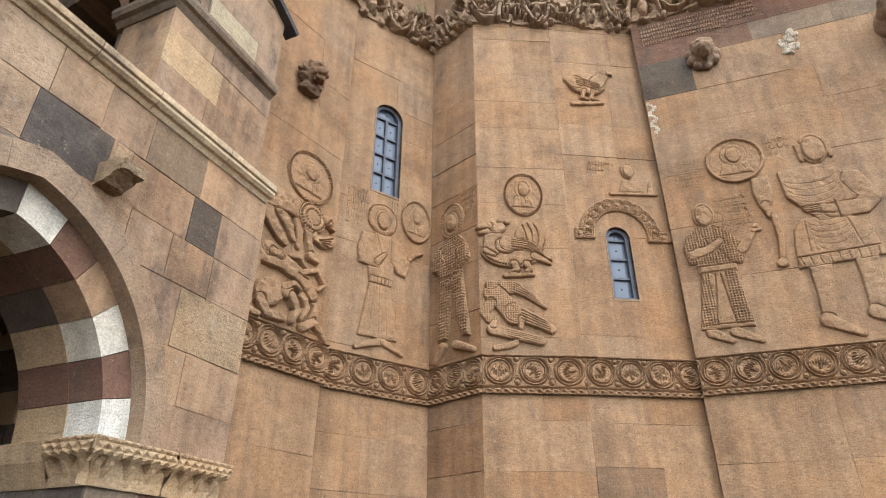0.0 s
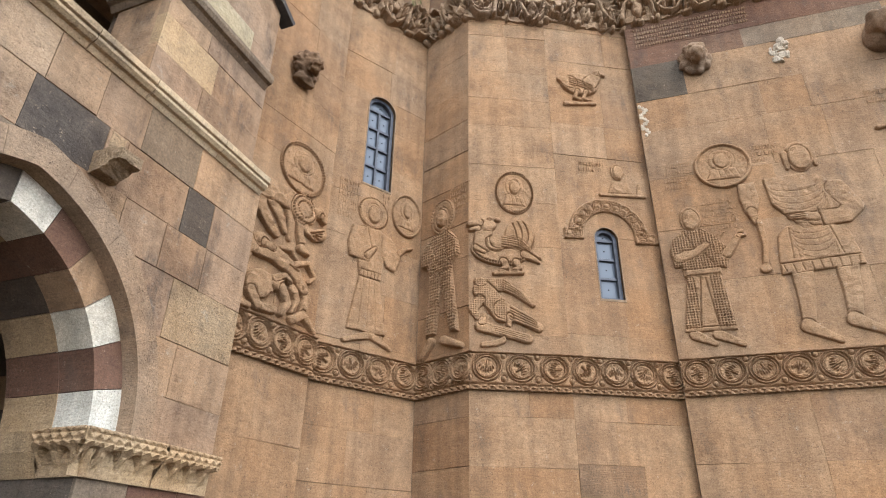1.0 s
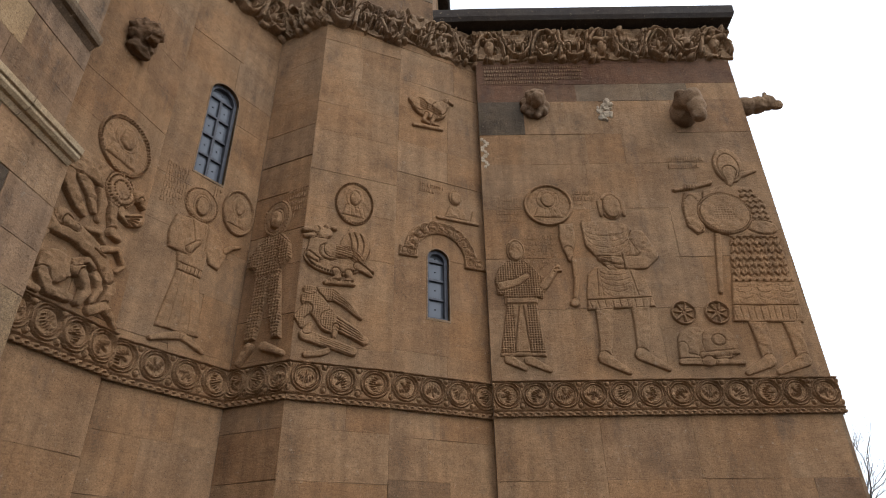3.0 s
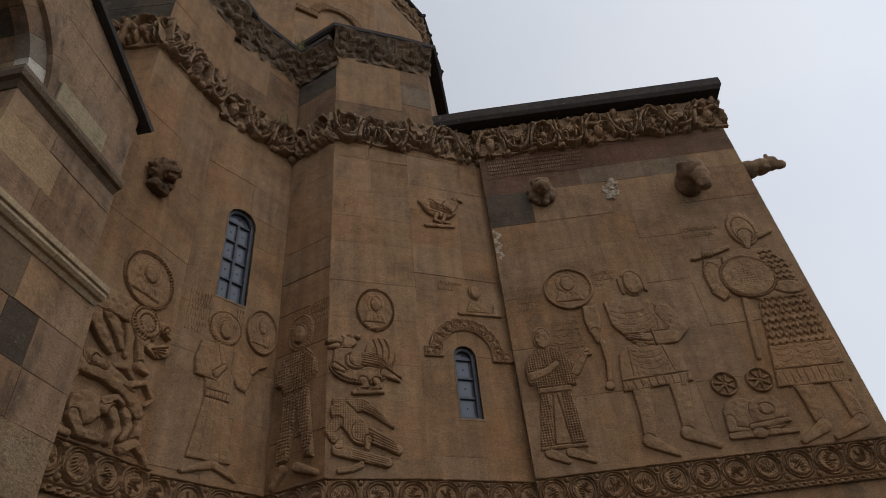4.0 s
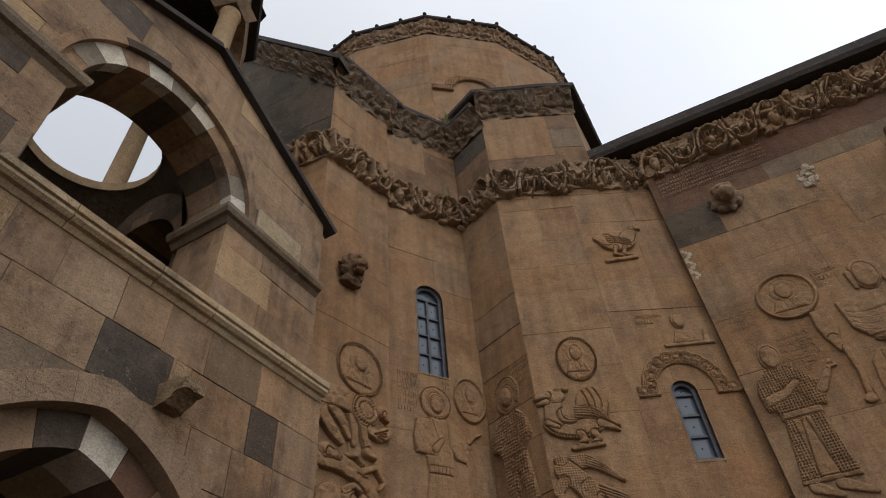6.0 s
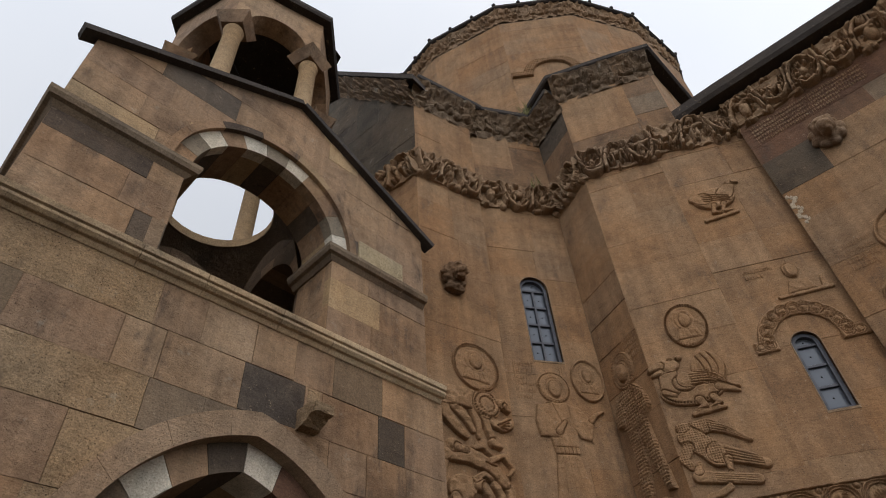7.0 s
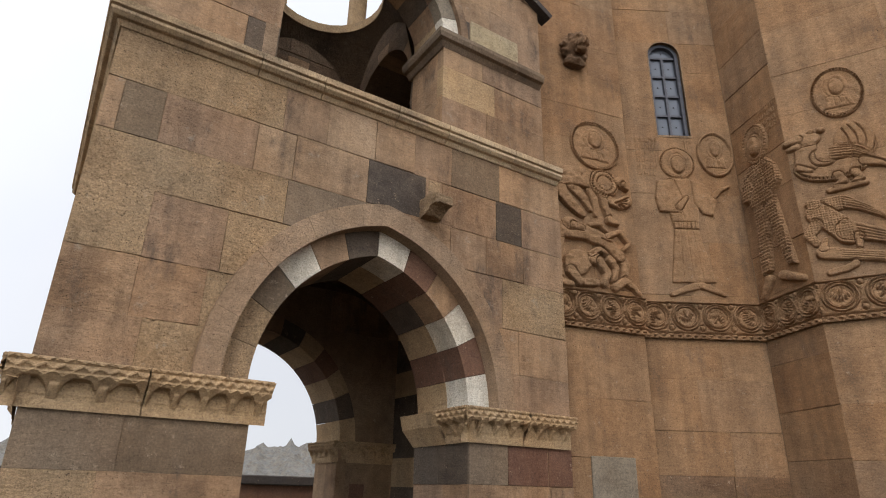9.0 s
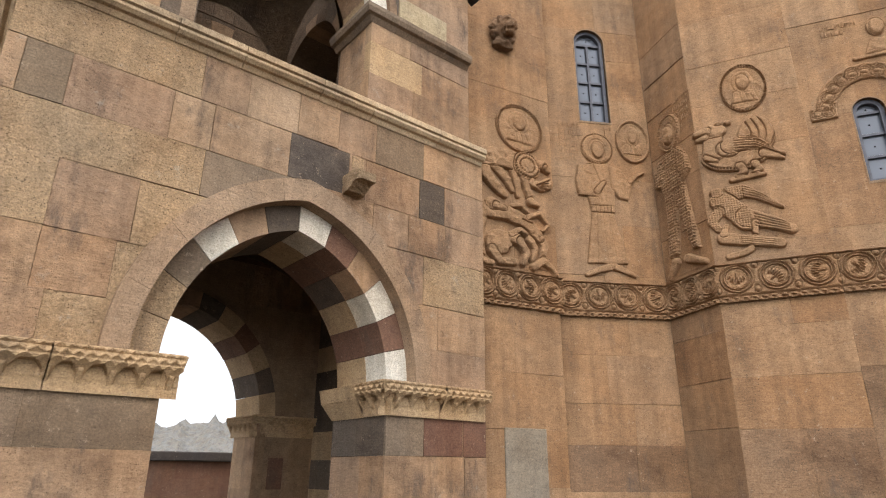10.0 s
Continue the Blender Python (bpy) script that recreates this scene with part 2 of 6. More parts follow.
def area2(poly):
    return 0.5 * sum(poly[i - 1][0] * poly[i][1] - poly[i][0] * poly[i - 1][1] for i in range(len(poly)))


def half(poly, a, b, inside=True):
    """The part of a convex polygon to the left (inside) or right of the line a-b."""
    s = 1 if inside else -1
    side = [s * ((b[0] - a[0]) * (p[1] - a[1]) - (b[1] - a[1]) * (p[0] - a[0])) for p in poly]
    out = []
    for i in range(len(poly)):
        p, q, sp, sq = poly[i - 1], poly[i], side[i - 1], side[i]
        if (sp > 0) != (sq > 0) and abs(sp - sq) > 1e-12:
            t = sp / (sp - sq)
            out.append((p[0] + t * (q[0] - p[0]), p[1] + t * (q[1] - p[1])))
        if sq > 0:
            out.append(q)
    return out


def clip(poly, keep):
    for i in range(len(keep)):
        if len(poly) < 3:
            return []
        poly = half(poly, keep[i - 1], keep[i])
    return poly if len(poly) > 2 and abs(area2(poly)) > 1e-6 else []


def minus(polys, hole):
    """Convex polygons less one convex polygon (counter-clockwise)."""
    out = []
    for poly in polys:
        rest, got = poly, []
        for i in range(len(hole)):
            a, b = hole[i - 1], hole[i]
            o = half(rest, a, b, False)
            if len(o) > 2 and abs(area2(o)) > 1e-7:
                got.append(o)
            rest = half(rest, a, b)
            if len(rest) < 3:
                break
        out += [poly] if len(rest) < 3 or abs(area2(rest)) < 1e-7 else got
    return out


def rect(u0, u1, v0, v1):
    return [(u0, v0), (u1, v0), (u1, v1), (u0, v1)]


def arch(c, a, zs, rise, z0, n=10):
    """Outline of an opening, counter-clockwise: half-span a round c, springing at zs, pointed where rise > a."""
    r = (a * a + rise * rise) / (2 * a)
    k = r - a
    top = math.atan2(rise, k)
    right = [(c - k + r * math.cos(top * i / n), zs + r * math.sin(top * i / n)) for i in range(n + 1)]
    left = [(2 * c - x, z) for x, z in reversed(right[:-1])]
    return [(c - a, z0), (c + a, z0)] + right + left if z0 < zs - 1e-6 else right + left


def prism(bm, poly, w0, w1):
    if area2(poly) < 0:
        poly = poly[::-1]
    lo = [bm.verts.new((x, y, w0)) for x, y in poly]
    hi = [bm.verts.new((x, y, w1)) for x, y in poly]
    bm.faces.new(hi)
    bm.faces.new(lo[::-1])
    for i in range(len(poly)):
        bm.faces.new((lo[i - 1], lo[i], hi[i], hi[i - 1]))


def chamfered(bm, poly, w0, w1, c=0.006):
    """A block with a worn front arris."""
    if area2(poly) < 0:
        poly = poly[::-1]
    k = len(poly)
    cx, cy = sum(p[0] for p in poly) / k, sum(p[1] for p in poly) / k
    r = max(0.02, min(max(abs(p[0] - cx) for p in poly), max(abs(p[1] - cy) for p in poly)))
    f = 1 - c / r
    lo = [bm.verts.new((x, y, w0)) for x, y in poly]
    mid = [bm.verts.new((x, y, w1 - c)) for x, y in poly]
    hi = [bm.verts.new((cx + (x - cx) * f, cy + (y - cy) * f, w1)) for x, y in poly]
    bm.faces.new(hi)
    for i in range(k):
        bm.faces.new((lo[i - 1], lo[i], mid[i], mid[i - 1]))
        bm.faces.new((mid[i - 1], mid[i], hi[i], hi[i - 1]))


def courses(wall, u0, u1, lines, rng, material, keep=None, holes=(), wide=(0.4, 0.95), depth=0.09, gap=0.0034, pick=None, name="block"):
    """Ashlar courses between the heights in lines, a piece for each block."""
    for v0, v1 in zip(lines, lines[1:]):
        u = u0
        base_gap = gap
        cuts = [u0]
        while True:
            u += rng.uniform(*wide)
            if u > u1 - wide[0] * 0.7:
                break
            cuts.append(u)
        cuts.append(u1)
        for a, b in zip(cuts, cuts[1:]):
            j = [rng.uniform(-0.003, 0.003) for _ in range(4)]
            gap = base_gap * rng.choice((0.4, 0.5, 0.7, 1.0, 1.2, 2.2))
            poly = [(a + gap / 2, v0 + gap / 2 + j[0]), (b - gap / 2, v0 + gap / 2 + j[1]), (b - gap / 2, v1 - gap / 2 + j[1]), (a + gap / 2, v1 - gap / 2 + j[0])]
            front = rng.uniform(-0.003, 0.002)
            mat = (pick(rng, (a + b) / 2, (v0 + v1) / 2) if pick else None) or material
            if keep:
                poly = clip(poly, keep)
            polys = [poly] if len(poly) > 2 else []
            for h in holes:
                polys = minus(polys, h)
            if not polys:
                continue
            bm = bmesh.new()
            for p in polys:
                if len(polys) == 1:
                    chamfered(bm, p, -depth, front, rng.uniform(0.0006, 0.0022))
                else:
                    prism(bm, p, -depth, front)
            part(name, bm, mat, wall)


def heights(z0, z1, rng, lo=0.34, hi=0.56):
    out = [z0]
    while out[-1] < z1 - lo * 1.3:
        out.append(out[-1] + rng.uniform(lo, hi))
    if out[-1] > z1 - 0.12:
        out.pop()
    return out + [z1]


def backing(name, m, polys, thick, material=MORTAR, top=-0.009, label="", parent=None):
    bm = bmesh.new()
    for p in polys:
        prism(bm, p, -thick, top)
    return solid(name, bm, material, parent, label, m=m)


def sweep(name, pts, profile, material, closed=False, parent=None, label="", rng=None, cut=0.0):
    """A moulding: profile points (outwards, height) carried along a plan line with mitred corners."""
    bm = bmesh.new()
    k = len(pts)
    rings = []
    for i in range(k):
        p = Vector(pts[i])
        a = (p - Vector(pts[i - 1])).normalized() if i > 0 or closed else None
        b = (Vector(pts[(i + 1) % k]) - p).normalized() if i < k - 1 or closed else None
        a, b = a or b, b or a
        na, nb = Vector((a.y, -a.x)), Vector((b.y, -b.x))
        n = (na + nb)
        n = n / max(0.3, n.length_squared / 2)
        rings.append([bm.verts.new((p.x + n.x * w, p.y + n.y * w, z)) for w, z in profile])
    m = len(profile)
    for i in range(k if closed else k - 1):
        r, s = rings[i], rings[(i + 1) % k]
        for j in range(m):
            bm.faces.new((r[j], r[(j + 1) % m], s[(j + 1) % m], s[j]))
    if not closed:
        bm.faces.new(rings[0][::-1])
        bm.faces.new(rings[-1])
    bmesh.ops.recalc_face_normals(bm, faces=bm.faces)
    return solid(name, bm, material, parent, label)


# ---- large structure: ground and church walls ----
GZ = -0.1
rng = random.Random(7)
bm = bmesh.new()
bmesh.ops.create_grid(bm, x_segments=40, y_segments=40, size=900)
ground = solid("ground", bm, GROUND, m=pose(0, 0, GZ))
tagged(ground, "dry gravel and bare earth round the church", "ground", kind="structure")

A0, AB, BC, CD, DE, EF = (-2.99, -2.43), (-2.78, -1.54), (-2.28, -0.57), (-1.68, -0.80), (-0.885, -0.41), (0.03, 0.11)
B0 = (-2.85, -1.51)
FR = 3.15
ME = (3.143, 0.206)      # east corner of the main wall
UB = (-0.52, -0.203)      # east end of the upper storey's last face
Z_BAND, Z_BTOP, Z_FRZ, Z_FTOP, Z_UP, Z_UPE = 2.80, 3.13, 7.12, 7.66, 9.08, 9.28
Z_MF, Z_MT = 7.17, 7.74   # carved frieze of the main wall


def length(p, q):
    return math.hypot(q[0] - p[0], q[1] - p[1])


def window_hole(c, a, z0, z1):
    return arch(c, a, z1 - a, a, z0, 8)


WALLS = {}


def church_wall(key, p, q, top, holes=(), label="", pick=None, seed=1, lines=None, wide=(0.4, 0.95), thick=0.35, foot=GZ - 0.2):
    r = random.Random(seed)
    n = length(p, q)
    polys = [rect(0, n, foot, top)]
    for h in holes:
        polys = minus(polys, h)
    wall = tagged(backing("wall_" + key, facet(p, q), polys, thick), label, "wall", kind="structure")
    lines = lines or (heights(GZ, Z_BAND, r) + heights(Z_BAND, Z_FRZ, r)[1:] + heights(Z_FRZ, top, r)[1:])
    courses(wall, 0, n, lines, r, TUFF, holes=holes, pick=pick, wide=wide)
    WALLS[key] = wall
    return wall


WB = (0.535, 0.165, 4.86, 6.01)   # window: along the wall, half width, sill, top
WE = (0.467, 0.118, 3.70, 4.46)


def pick_main(r, u, v):
    if 6.55 < v < 6.78 and 1.4 < u < 2.7:
        return SLATE
    if 6.55 < v < 7.12 and u < 1.3:
        return RUST
    if 6.05 < v < 6.55 and u < 0.75:
        return SOOT_SHADE
    if v < 2.4 and r.random() < 0.4:
        return DAMPT
    return RUST if v > 6.78 else None


def pick_low(r, u, v):
    if v > Z_FTOP:
        return r.choice((DAMPT, None, None))
    return DAMPT if v < 2.2 and r.random() < 0.5 else None


def pick_high(r, u, v):
    if v > Z_FTOP:
        return r.choice((SOOT_SHADE, DAMPT, DAMPT, None))
    return DAMPT if v < 2.2 and r.random() < 0.5 else None


SA = (-4.9, -2.62)
SA_TOP = 11.4
SA_N = length(SA, A0)
sa_shape = [(0, GZ - 0.2), (SA_N, GZ - 0.2), (SA_N, Z_UP), (0, SA_TOP)]
WALLS["south_arm"] = tagged(backing("wall_south_arm", facet(SA, A0), [sa_shape], 0.35), "gabled tuff ashlar wall of the south arm behind the tower", "wall", kind="structure")
r_sa = random.Random(3)
# upper blocks are coloured dark for the shade this wall stands in
courses(WALLS["south_arm"], 0, SA_N, heights(GZ, SA_TOP, r_sa), r_sa, TUFF, keep=sa_shape, pick=lambda r, u, v: SOOT_SHADE if v > Z_FTOP - 0.3 else None)
church_wall("pier_face", A0, AB, Z_UP, label="narrow warm tuff wall face beside the tower", seed=11, wide=(0.35, 0.6))
church_wall("niche_west", B0, BC, Z_UP, [window_hole(*WB)], "tuff wall of the niche with a tall window", pick=pick_low, seed=12, wide=(0.4, 0.75))
church_wall("niche_east", BC, CD, Z_UP, label="narrow tuff wall turning out of the niche", pick=pick_high, seed=13, wide=(0.4, 0.7))
church_wall("buttress_face", CD, DE, Z_UPE, label="tuff wall face carved with birds and beasts", seed=14, pick=pick_low)
church_wall("bay", DE, EF, Z_MT + 0.03, [window_hole(*WE)], "tuff wall with a small arched window", pick=pick_low, seed=15, wide=(0.35, 0.7))
church_wall("main", (0, 0), ME, Z_MT + 0.03, label="broad warm tuff wall carved with large figures", pick=pick_main, seed=16,
            lines=[GZ, 0.35, 0.85, 1.3, 1.75, 2.25, 2.8, 3.14, 3.85, 4.42, 5.02, 5.62, 6.05, 6.55, 6.82, Z_MF, Z_MT + 0.03])
bm = bmesh.new()
prism(bm, [(-2.276, -0.563), (-2.1, -0.6), (-2.1, -0.1), (-2.8, -0.1), (-2.5, -0.62)], GZ, Z_UP)
tagged(solid("niche_corner", bm, MORTAR), "mortar joint in the corner of the niche", "wall", kind="structure")
church_wall("east", ME, (ME[0], 6.5), Z_MT + 0.03, label="tuff wall round the east corner", seed=17)
church_wall("upper_bay", DE, UB, Z_UPE, label="narrow stained face of the upper tuff storey", pick=lambda r, u, v: r.choice((SLATE, DAMPT)), seed=18, lines=[Z_MT, 8.1, 8.5, 8.85, Z_UPE], wide=(0.3, 0.5), foot=Z_MT + 0.2)
church_wall("upper_return", UB, (-0.52, 1.6), Z_UPE, label="side of the upper tuff storey", seed=19, lines=[Z_MT, 8.2, 8.7, Z_UPE], foot=Z_MT + 0.2)

# roofs and eaves
EAVE = [(-0.25, 0.0), (0.15, 0.0), (0.18, 0.03), (0.18, 0.10), (-0.25, 0.16)]
top_line = [A0, AB, B0, BC, (-1.70, -0.785)]
eave_up = sweep("upper_eave", top_line, [(w, Z_UP + 0.03 + h) for w, h in EAVE], ROOFST)
tagged(eave_up, "dark stone eave slabs along the upper storey", "eave", kind="structure")
bm = bmesh.new()
prism(bm, [(SA_N + 0.16, Z_UP - 0.14), (SA_N + 0.16, Z_UP - 0.02), (0, SA_TOP + 0.17), (0, SA_TOP + 0.05)], -0.3, 0.18)
tagged(solid("raking_eave", bm, ROOFST, m=facet(SA, A0)), "dark stone slabs along the gable of the south arm", "eave", kind="structure")
eave_east = sweep("upper_eave", [(-2.25, -0.585), CD, DE, UB, (-0.52, 1.6)], [(w, Z_UPE + 0.03 + h) for w, h in EAVE], ROOFST)
tagged(eave_east, "dark stone eave slabs over the projecting face", "eave", kind="structure")
eave_main = sweep("main_eave", [(-0.75, -0.03), (0.0, 0.0), ME, (ME[0], 6.5)], [(w, Z_MT + 0.05 + 1.9 * h) for w, h in EAVE], ROOFST)
tagged(eave_main, "dark stone eave slabs over the carved frieze", "eave", kind="structure")
bm = bmesh.new()
for poly, z in (([(-0.7, 0.1), (0.0, 0.1), (ME[0], 0.3), (ME[0], 6.5), (-0.7, 6.5)], Z_MT + 0.1), ([(-4.9, -1.9), (-3.2, -2.2), (-2.9, -1.5), (-2.4, -0.4), (-1.7, -0.6), (-1.0, -0.2), (-0.6, 0.0), (-0.6, 1.6), (-4.9, 1.6)], Z_UP + 0.12)):
    vs = [bm.verts.new((x, y, z)) for x, y in poly]
    up = [bm.verts.new((x, y, z + 0.12 + max(0.0, y) * 0.12)) for x, y in poly]
    bm.faces.new(vs[::-1])
    bm.faces.new(up)
    for i in range(len(vs)):
        bm.faces.new((vs[i - 1], vs[i], up[i], up[i - 1]))
tagged(solid("church_roof", bm, ROOFST), "dark stone slab roof of the church", "roof", kind="structure")

# drum of the dome
DC, DR, DH = (-4.95, 4.15), 4.3, 15.35
drum_pts = [(DC[0] + DR * math.cos(2 * math.pi * i / 16 + 0.1), DC[1] + DR * math.sin(2 * math.pi * i / 16 + 0.1)) for i in range(16)]
drum = tagged(new("dome_drum"), "tall many-sided tuff drum with a worn cornice", "tower drum")
for i in range(16):
    p, q = drum_pts[i], drum_pts[(i + 1) % 16]
    w = backing("drum_wall", facet(p, q), [rect(0, length(p, q), 8.5, DH)], 0.3, parent=drum)
    r = random.Random(40 + i)
    if p[1] < DC[1] + 1.0 and p[0] > DC[0] - 3.5:
        courses(w, 0, length(p, q), heights(8.8, DH - 0.55, r, 0.4, 0.65), r, TUFF, wide=(0.5, 0.95), name="stone")
knob = bmesh.new()
bmesh.ops.create_uvsphere(knob, u_segments=8, v_segments=6, radius=0.05)
knob_me = bpy.data.meshes.new("tile_end")
knob.to_mesh(knob_me)
knob.free()
knob_me.materials.append(ROOFST)
for i in range(48):
    p, q, f = drum_pts[i // 3], drum_pts[(i // 3 + 1) % 16], (i % 3) / 3
    k = new("tile_end", knob_me)
    k.parent = drum
    x, y = p[0] + (q[0] - p[0]) * f - DC[0], p[1] + (q[1] - p[1]) * f - DC[1]
    k.matrix_basis = pose(DC[0] + x * 1.036, DC[1] + y * 1.036, DH + 0.13)
sweep("drum_eave", drum_pts, [(-0.3, DH), (0.12, DH), (0.16, DH + 0.03), (0.16, DH + 0.1), (-0.3, DH + 0.3)], ROOFST, closed=True, parent=drum)
bm = bmesh.new()
bmesh.ops.create_cone(bm, cap_ends=False, segments=16, radius1=DR, radius2=0.02, depth=4.5)
part("conical_roof", bm, ROOFST, drum, m=pose(DC[0], DC[1], DH + 2.35, 0, 0, 5.7))

# ---- bell tower ----
TX, TS, TN, TW_ = -2.80, -5.84, -2.45, -5.54
TL = TN - TS
C1 = 1.76            # arch axis along the east face
Z_CAP, Z_COR = 2.03, 3.97


def pick_tower(r, u, v):
    if 3.3 < v < 3.64 and 1.60 < u < 2.10:
        return BASALT
    if 3.3 < v < 3.64 and 2.64 < u < 3.0:
        return BASALT
    if v < 1.85 and v > 1.55:
        return r.choice((BASALT, BASALT, REDST, SLATE))
    if 0.09 < u < 0.31 and 3.3 < v < 3.6:
        return SLATE
    if v > 3.63 and u < 1.0 or 3.0 < v < 3.3 and u < 1.1:
        return ROUGHT
    if 3.0 < v < 3.3 and u < 1.6:
        return SLATE
    if v > 3.63 and 2.3 < u < 2.75:
        return SLATE
    if v > 3.0:
        return None
    x = r.random()
    return ROUGHT if x < 0.3 else None


def arch_stones(parent, c, a0, rise0, a1, rise1, zs, w0, w1, tones, gap=0.04):
    """Wedge stones between two arch lines."""
    k = len(tones)
    inner, outer = arch(c, a0, zs, rise0, zs, 24), arch(c, a1, zs, rise1, zs, 24)
    m = len(inner) - 1
    for i, mat in enumerate(tones):
        s0, s1 = i * m / k + gap, (i + 1) * m / k - gap
        ids = [s0] + [j for j in range(int(s0) + 1, int(math.ceil(s1)))] + [s1]

        def at(line, s):
            j = min(int(s), m - 1)
            f = s - j
            return (line[j][0] * (1 - f) + line[j + 1][0] * f, line[j][1] * (1 - f) + line[j + 1][1] * f)
        bm = bmesh.new()
        for e, f in zip(ids, ids[1:]):
            prism(bm, [at(inner, e), at(outer, e), at(outer, f), at(inner, f)], w0, w1)
        bmesh.ops.remove_doubles(bm, verts=bm.verts, dist=0.0005)
        part("voussoir", bm, mat, parent)


W_, B_, R_, T_, G_ = PALE, BASALT, REDST, TOWER, GREYST
# east face, ground storey
hole1 = arch(C1, 0.93, Z_CAP, 1.12, GZ - 0.3, 12)
hood1 = arch(C1, 0.975, Z_CAP, 1.17, GZ - 0.3, 12)
polys = minus([rect(0, TL, Z_CAP, 4.0)], hole1) + minus([rect(0, TL, GZ - 0.2, Z_CAP)], rect(C1 - 0.74, C1 + 0.74, GZ - 0.3, Z_CAP + 0.01))
tower_e = tagged(backing("tower_wall_east", facet((TX, TS), (TX, TN)), polys, 0.68), "weathered mixed ashlar bell tower wall with a striped arch", "wall", kind="structure")
rt = random.Random(5)
lines_t = [Z_CAP, 2.30, 2.62, 3.0, 3.30, 3.63, 3.97]
TCUT = {3.30: [0, 0.09, 0.31, 0.85, 1.10, 1.62, 2.08, 2.22, 2.72, 2.97, 3.39], 3.63: [0, 1.0, 1.3, 1.66, 1.98, 2.3, 2.75, 3.39], 3.0: [0, 1.08, 1.42, 1.75, 2.3, 2.62, 2.98, 3.39]}
for v0, v1 in zip(lines_t, lines_t[1:]):
    cuts = TCUT.get(v0) or [0, rt.uniform(0.3, 0.5), rt.uniform(0.65, 0.8), C1, 2.75 + rt.uniform(0, 0.2), TL]
    for a, b in zip(cuts, cuts[1:]):
        courses(tower_e, a, b, [v0, v1], rt, TOWER, holes=[hood1], pick=pick_tower, wide=(2, 3), gap=0.0028)
low_lines = [GZ, 0.3, 0.72, 1.15, 1.56, 1.82, Z_CAP]
courses(tower_e, 0, C1 - 0.72, low_lines, rt, TOWER, pick=pick_tower, wide=(0.3, 0.6))
courses(tower_e, C1 + 0.72, TL, low_lines, rt, TOWER, pick=pick_tower, wide=(0.3, 0.5))
front_tones = [W_, R_, W_, T_, R_, W_, B_, T_, W_, SLATE, ROUGHT, ROUGHT]
arch_stones(tower_e, C1, 0.745, 0.935, 0.925, 1.118, Z_CAP, -0.32, -0.055, front_tones)
back_tones = [OCHRE, R_, OCHRE, B_, R_, OCHRE, B_, T_, OCHRE, SLATE, OCHRE, OCHRE]
arch_stones(tower_e, C1, 0.74, 0.94, 0.95, 1.14, Z_CAP, -0.70, -0.305, back_tones)
arch_stones(tower_e, C1, 0.92, 1.112, 1.06, 1.268, Z_CAP, -0.10, 0.055, [HOODST] * 9, 0.015)
for nm, p, q in (("north", (TX - 0.70, TS + C1 + 0.72), (TX - 0.02, TS + C1 + 0.72)), ("south", (TX - 0.02, TS + C1 - 0.72), (TX - 0.70, TS + C1 - 0.72))):
    w = tagged(backing("tower_reveal_" + nm, facet(p, q), [rect(0, 0.68, GZ, Z_CAP)], 0.06), "ashlar side of the tower archway", "wall", kind="structure")
    courses(w, 0, 0.68, low_lines, rt, TOWER, depth=0.04, wide=(0.25, 0.4), pick=lambda r, u, v: B_ if 1.55 < v < 1.83 else R_ if 0.7 < v < 1.1 else None)

# the other three sides of the ground storey


def side(key, p, q, c, a, rise, open_=True, label=""):
    n = length(p, q)
    hole = arch(c, a + 0.1, Z_CAP - 0.1, rise + 0.1, GZ - 0.3, 12)
    pl = minus([rect(0, n, GZ - 0.2, 4.0)], hole) if open_ else [rect(0, n, GZ - 0.2, 4.0)]
    w = tagged(backing("tower_wall_" + key, facet(p, q), pl, 0.5), label, "wall", kind="structure")
    r = random.Random(len(key))
    hs = [hole] if open_ else []
    courses(w, 0, n, low_lines + lines_t[1:], r, TOWER, holes=hs, pick=pick_tower, wide=(0.35, 0.8))
    if open_:
        tones = [OCHRE, B_, OCHRE, R_, OCHRE, B_, T_, B_, OCHRE, R_, OCHRE, B_, OCHRE]
        arch_stones(w, c, a, rise, a + 0.16, rise + 0.16, Z_CAP - 0.1, -0.56, 0.004, tones)
    return w


side("west", (TW_, TN), (TW_, TS), TL - C1, 0.78, 0.95, True, "far tower wall with a striped arch onto the hills")
side("south", (TW_, TS), (TX - 0.03, TS), 1.37, 0.72, 0.9, True, "side wall of the bell tower with an arch")
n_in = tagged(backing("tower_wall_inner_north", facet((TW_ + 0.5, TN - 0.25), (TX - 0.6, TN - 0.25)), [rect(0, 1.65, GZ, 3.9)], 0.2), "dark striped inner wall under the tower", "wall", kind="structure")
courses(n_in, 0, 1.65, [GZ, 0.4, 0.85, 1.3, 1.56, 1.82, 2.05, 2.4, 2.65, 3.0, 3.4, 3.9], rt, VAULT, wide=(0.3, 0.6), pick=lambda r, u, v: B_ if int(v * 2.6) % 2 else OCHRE)


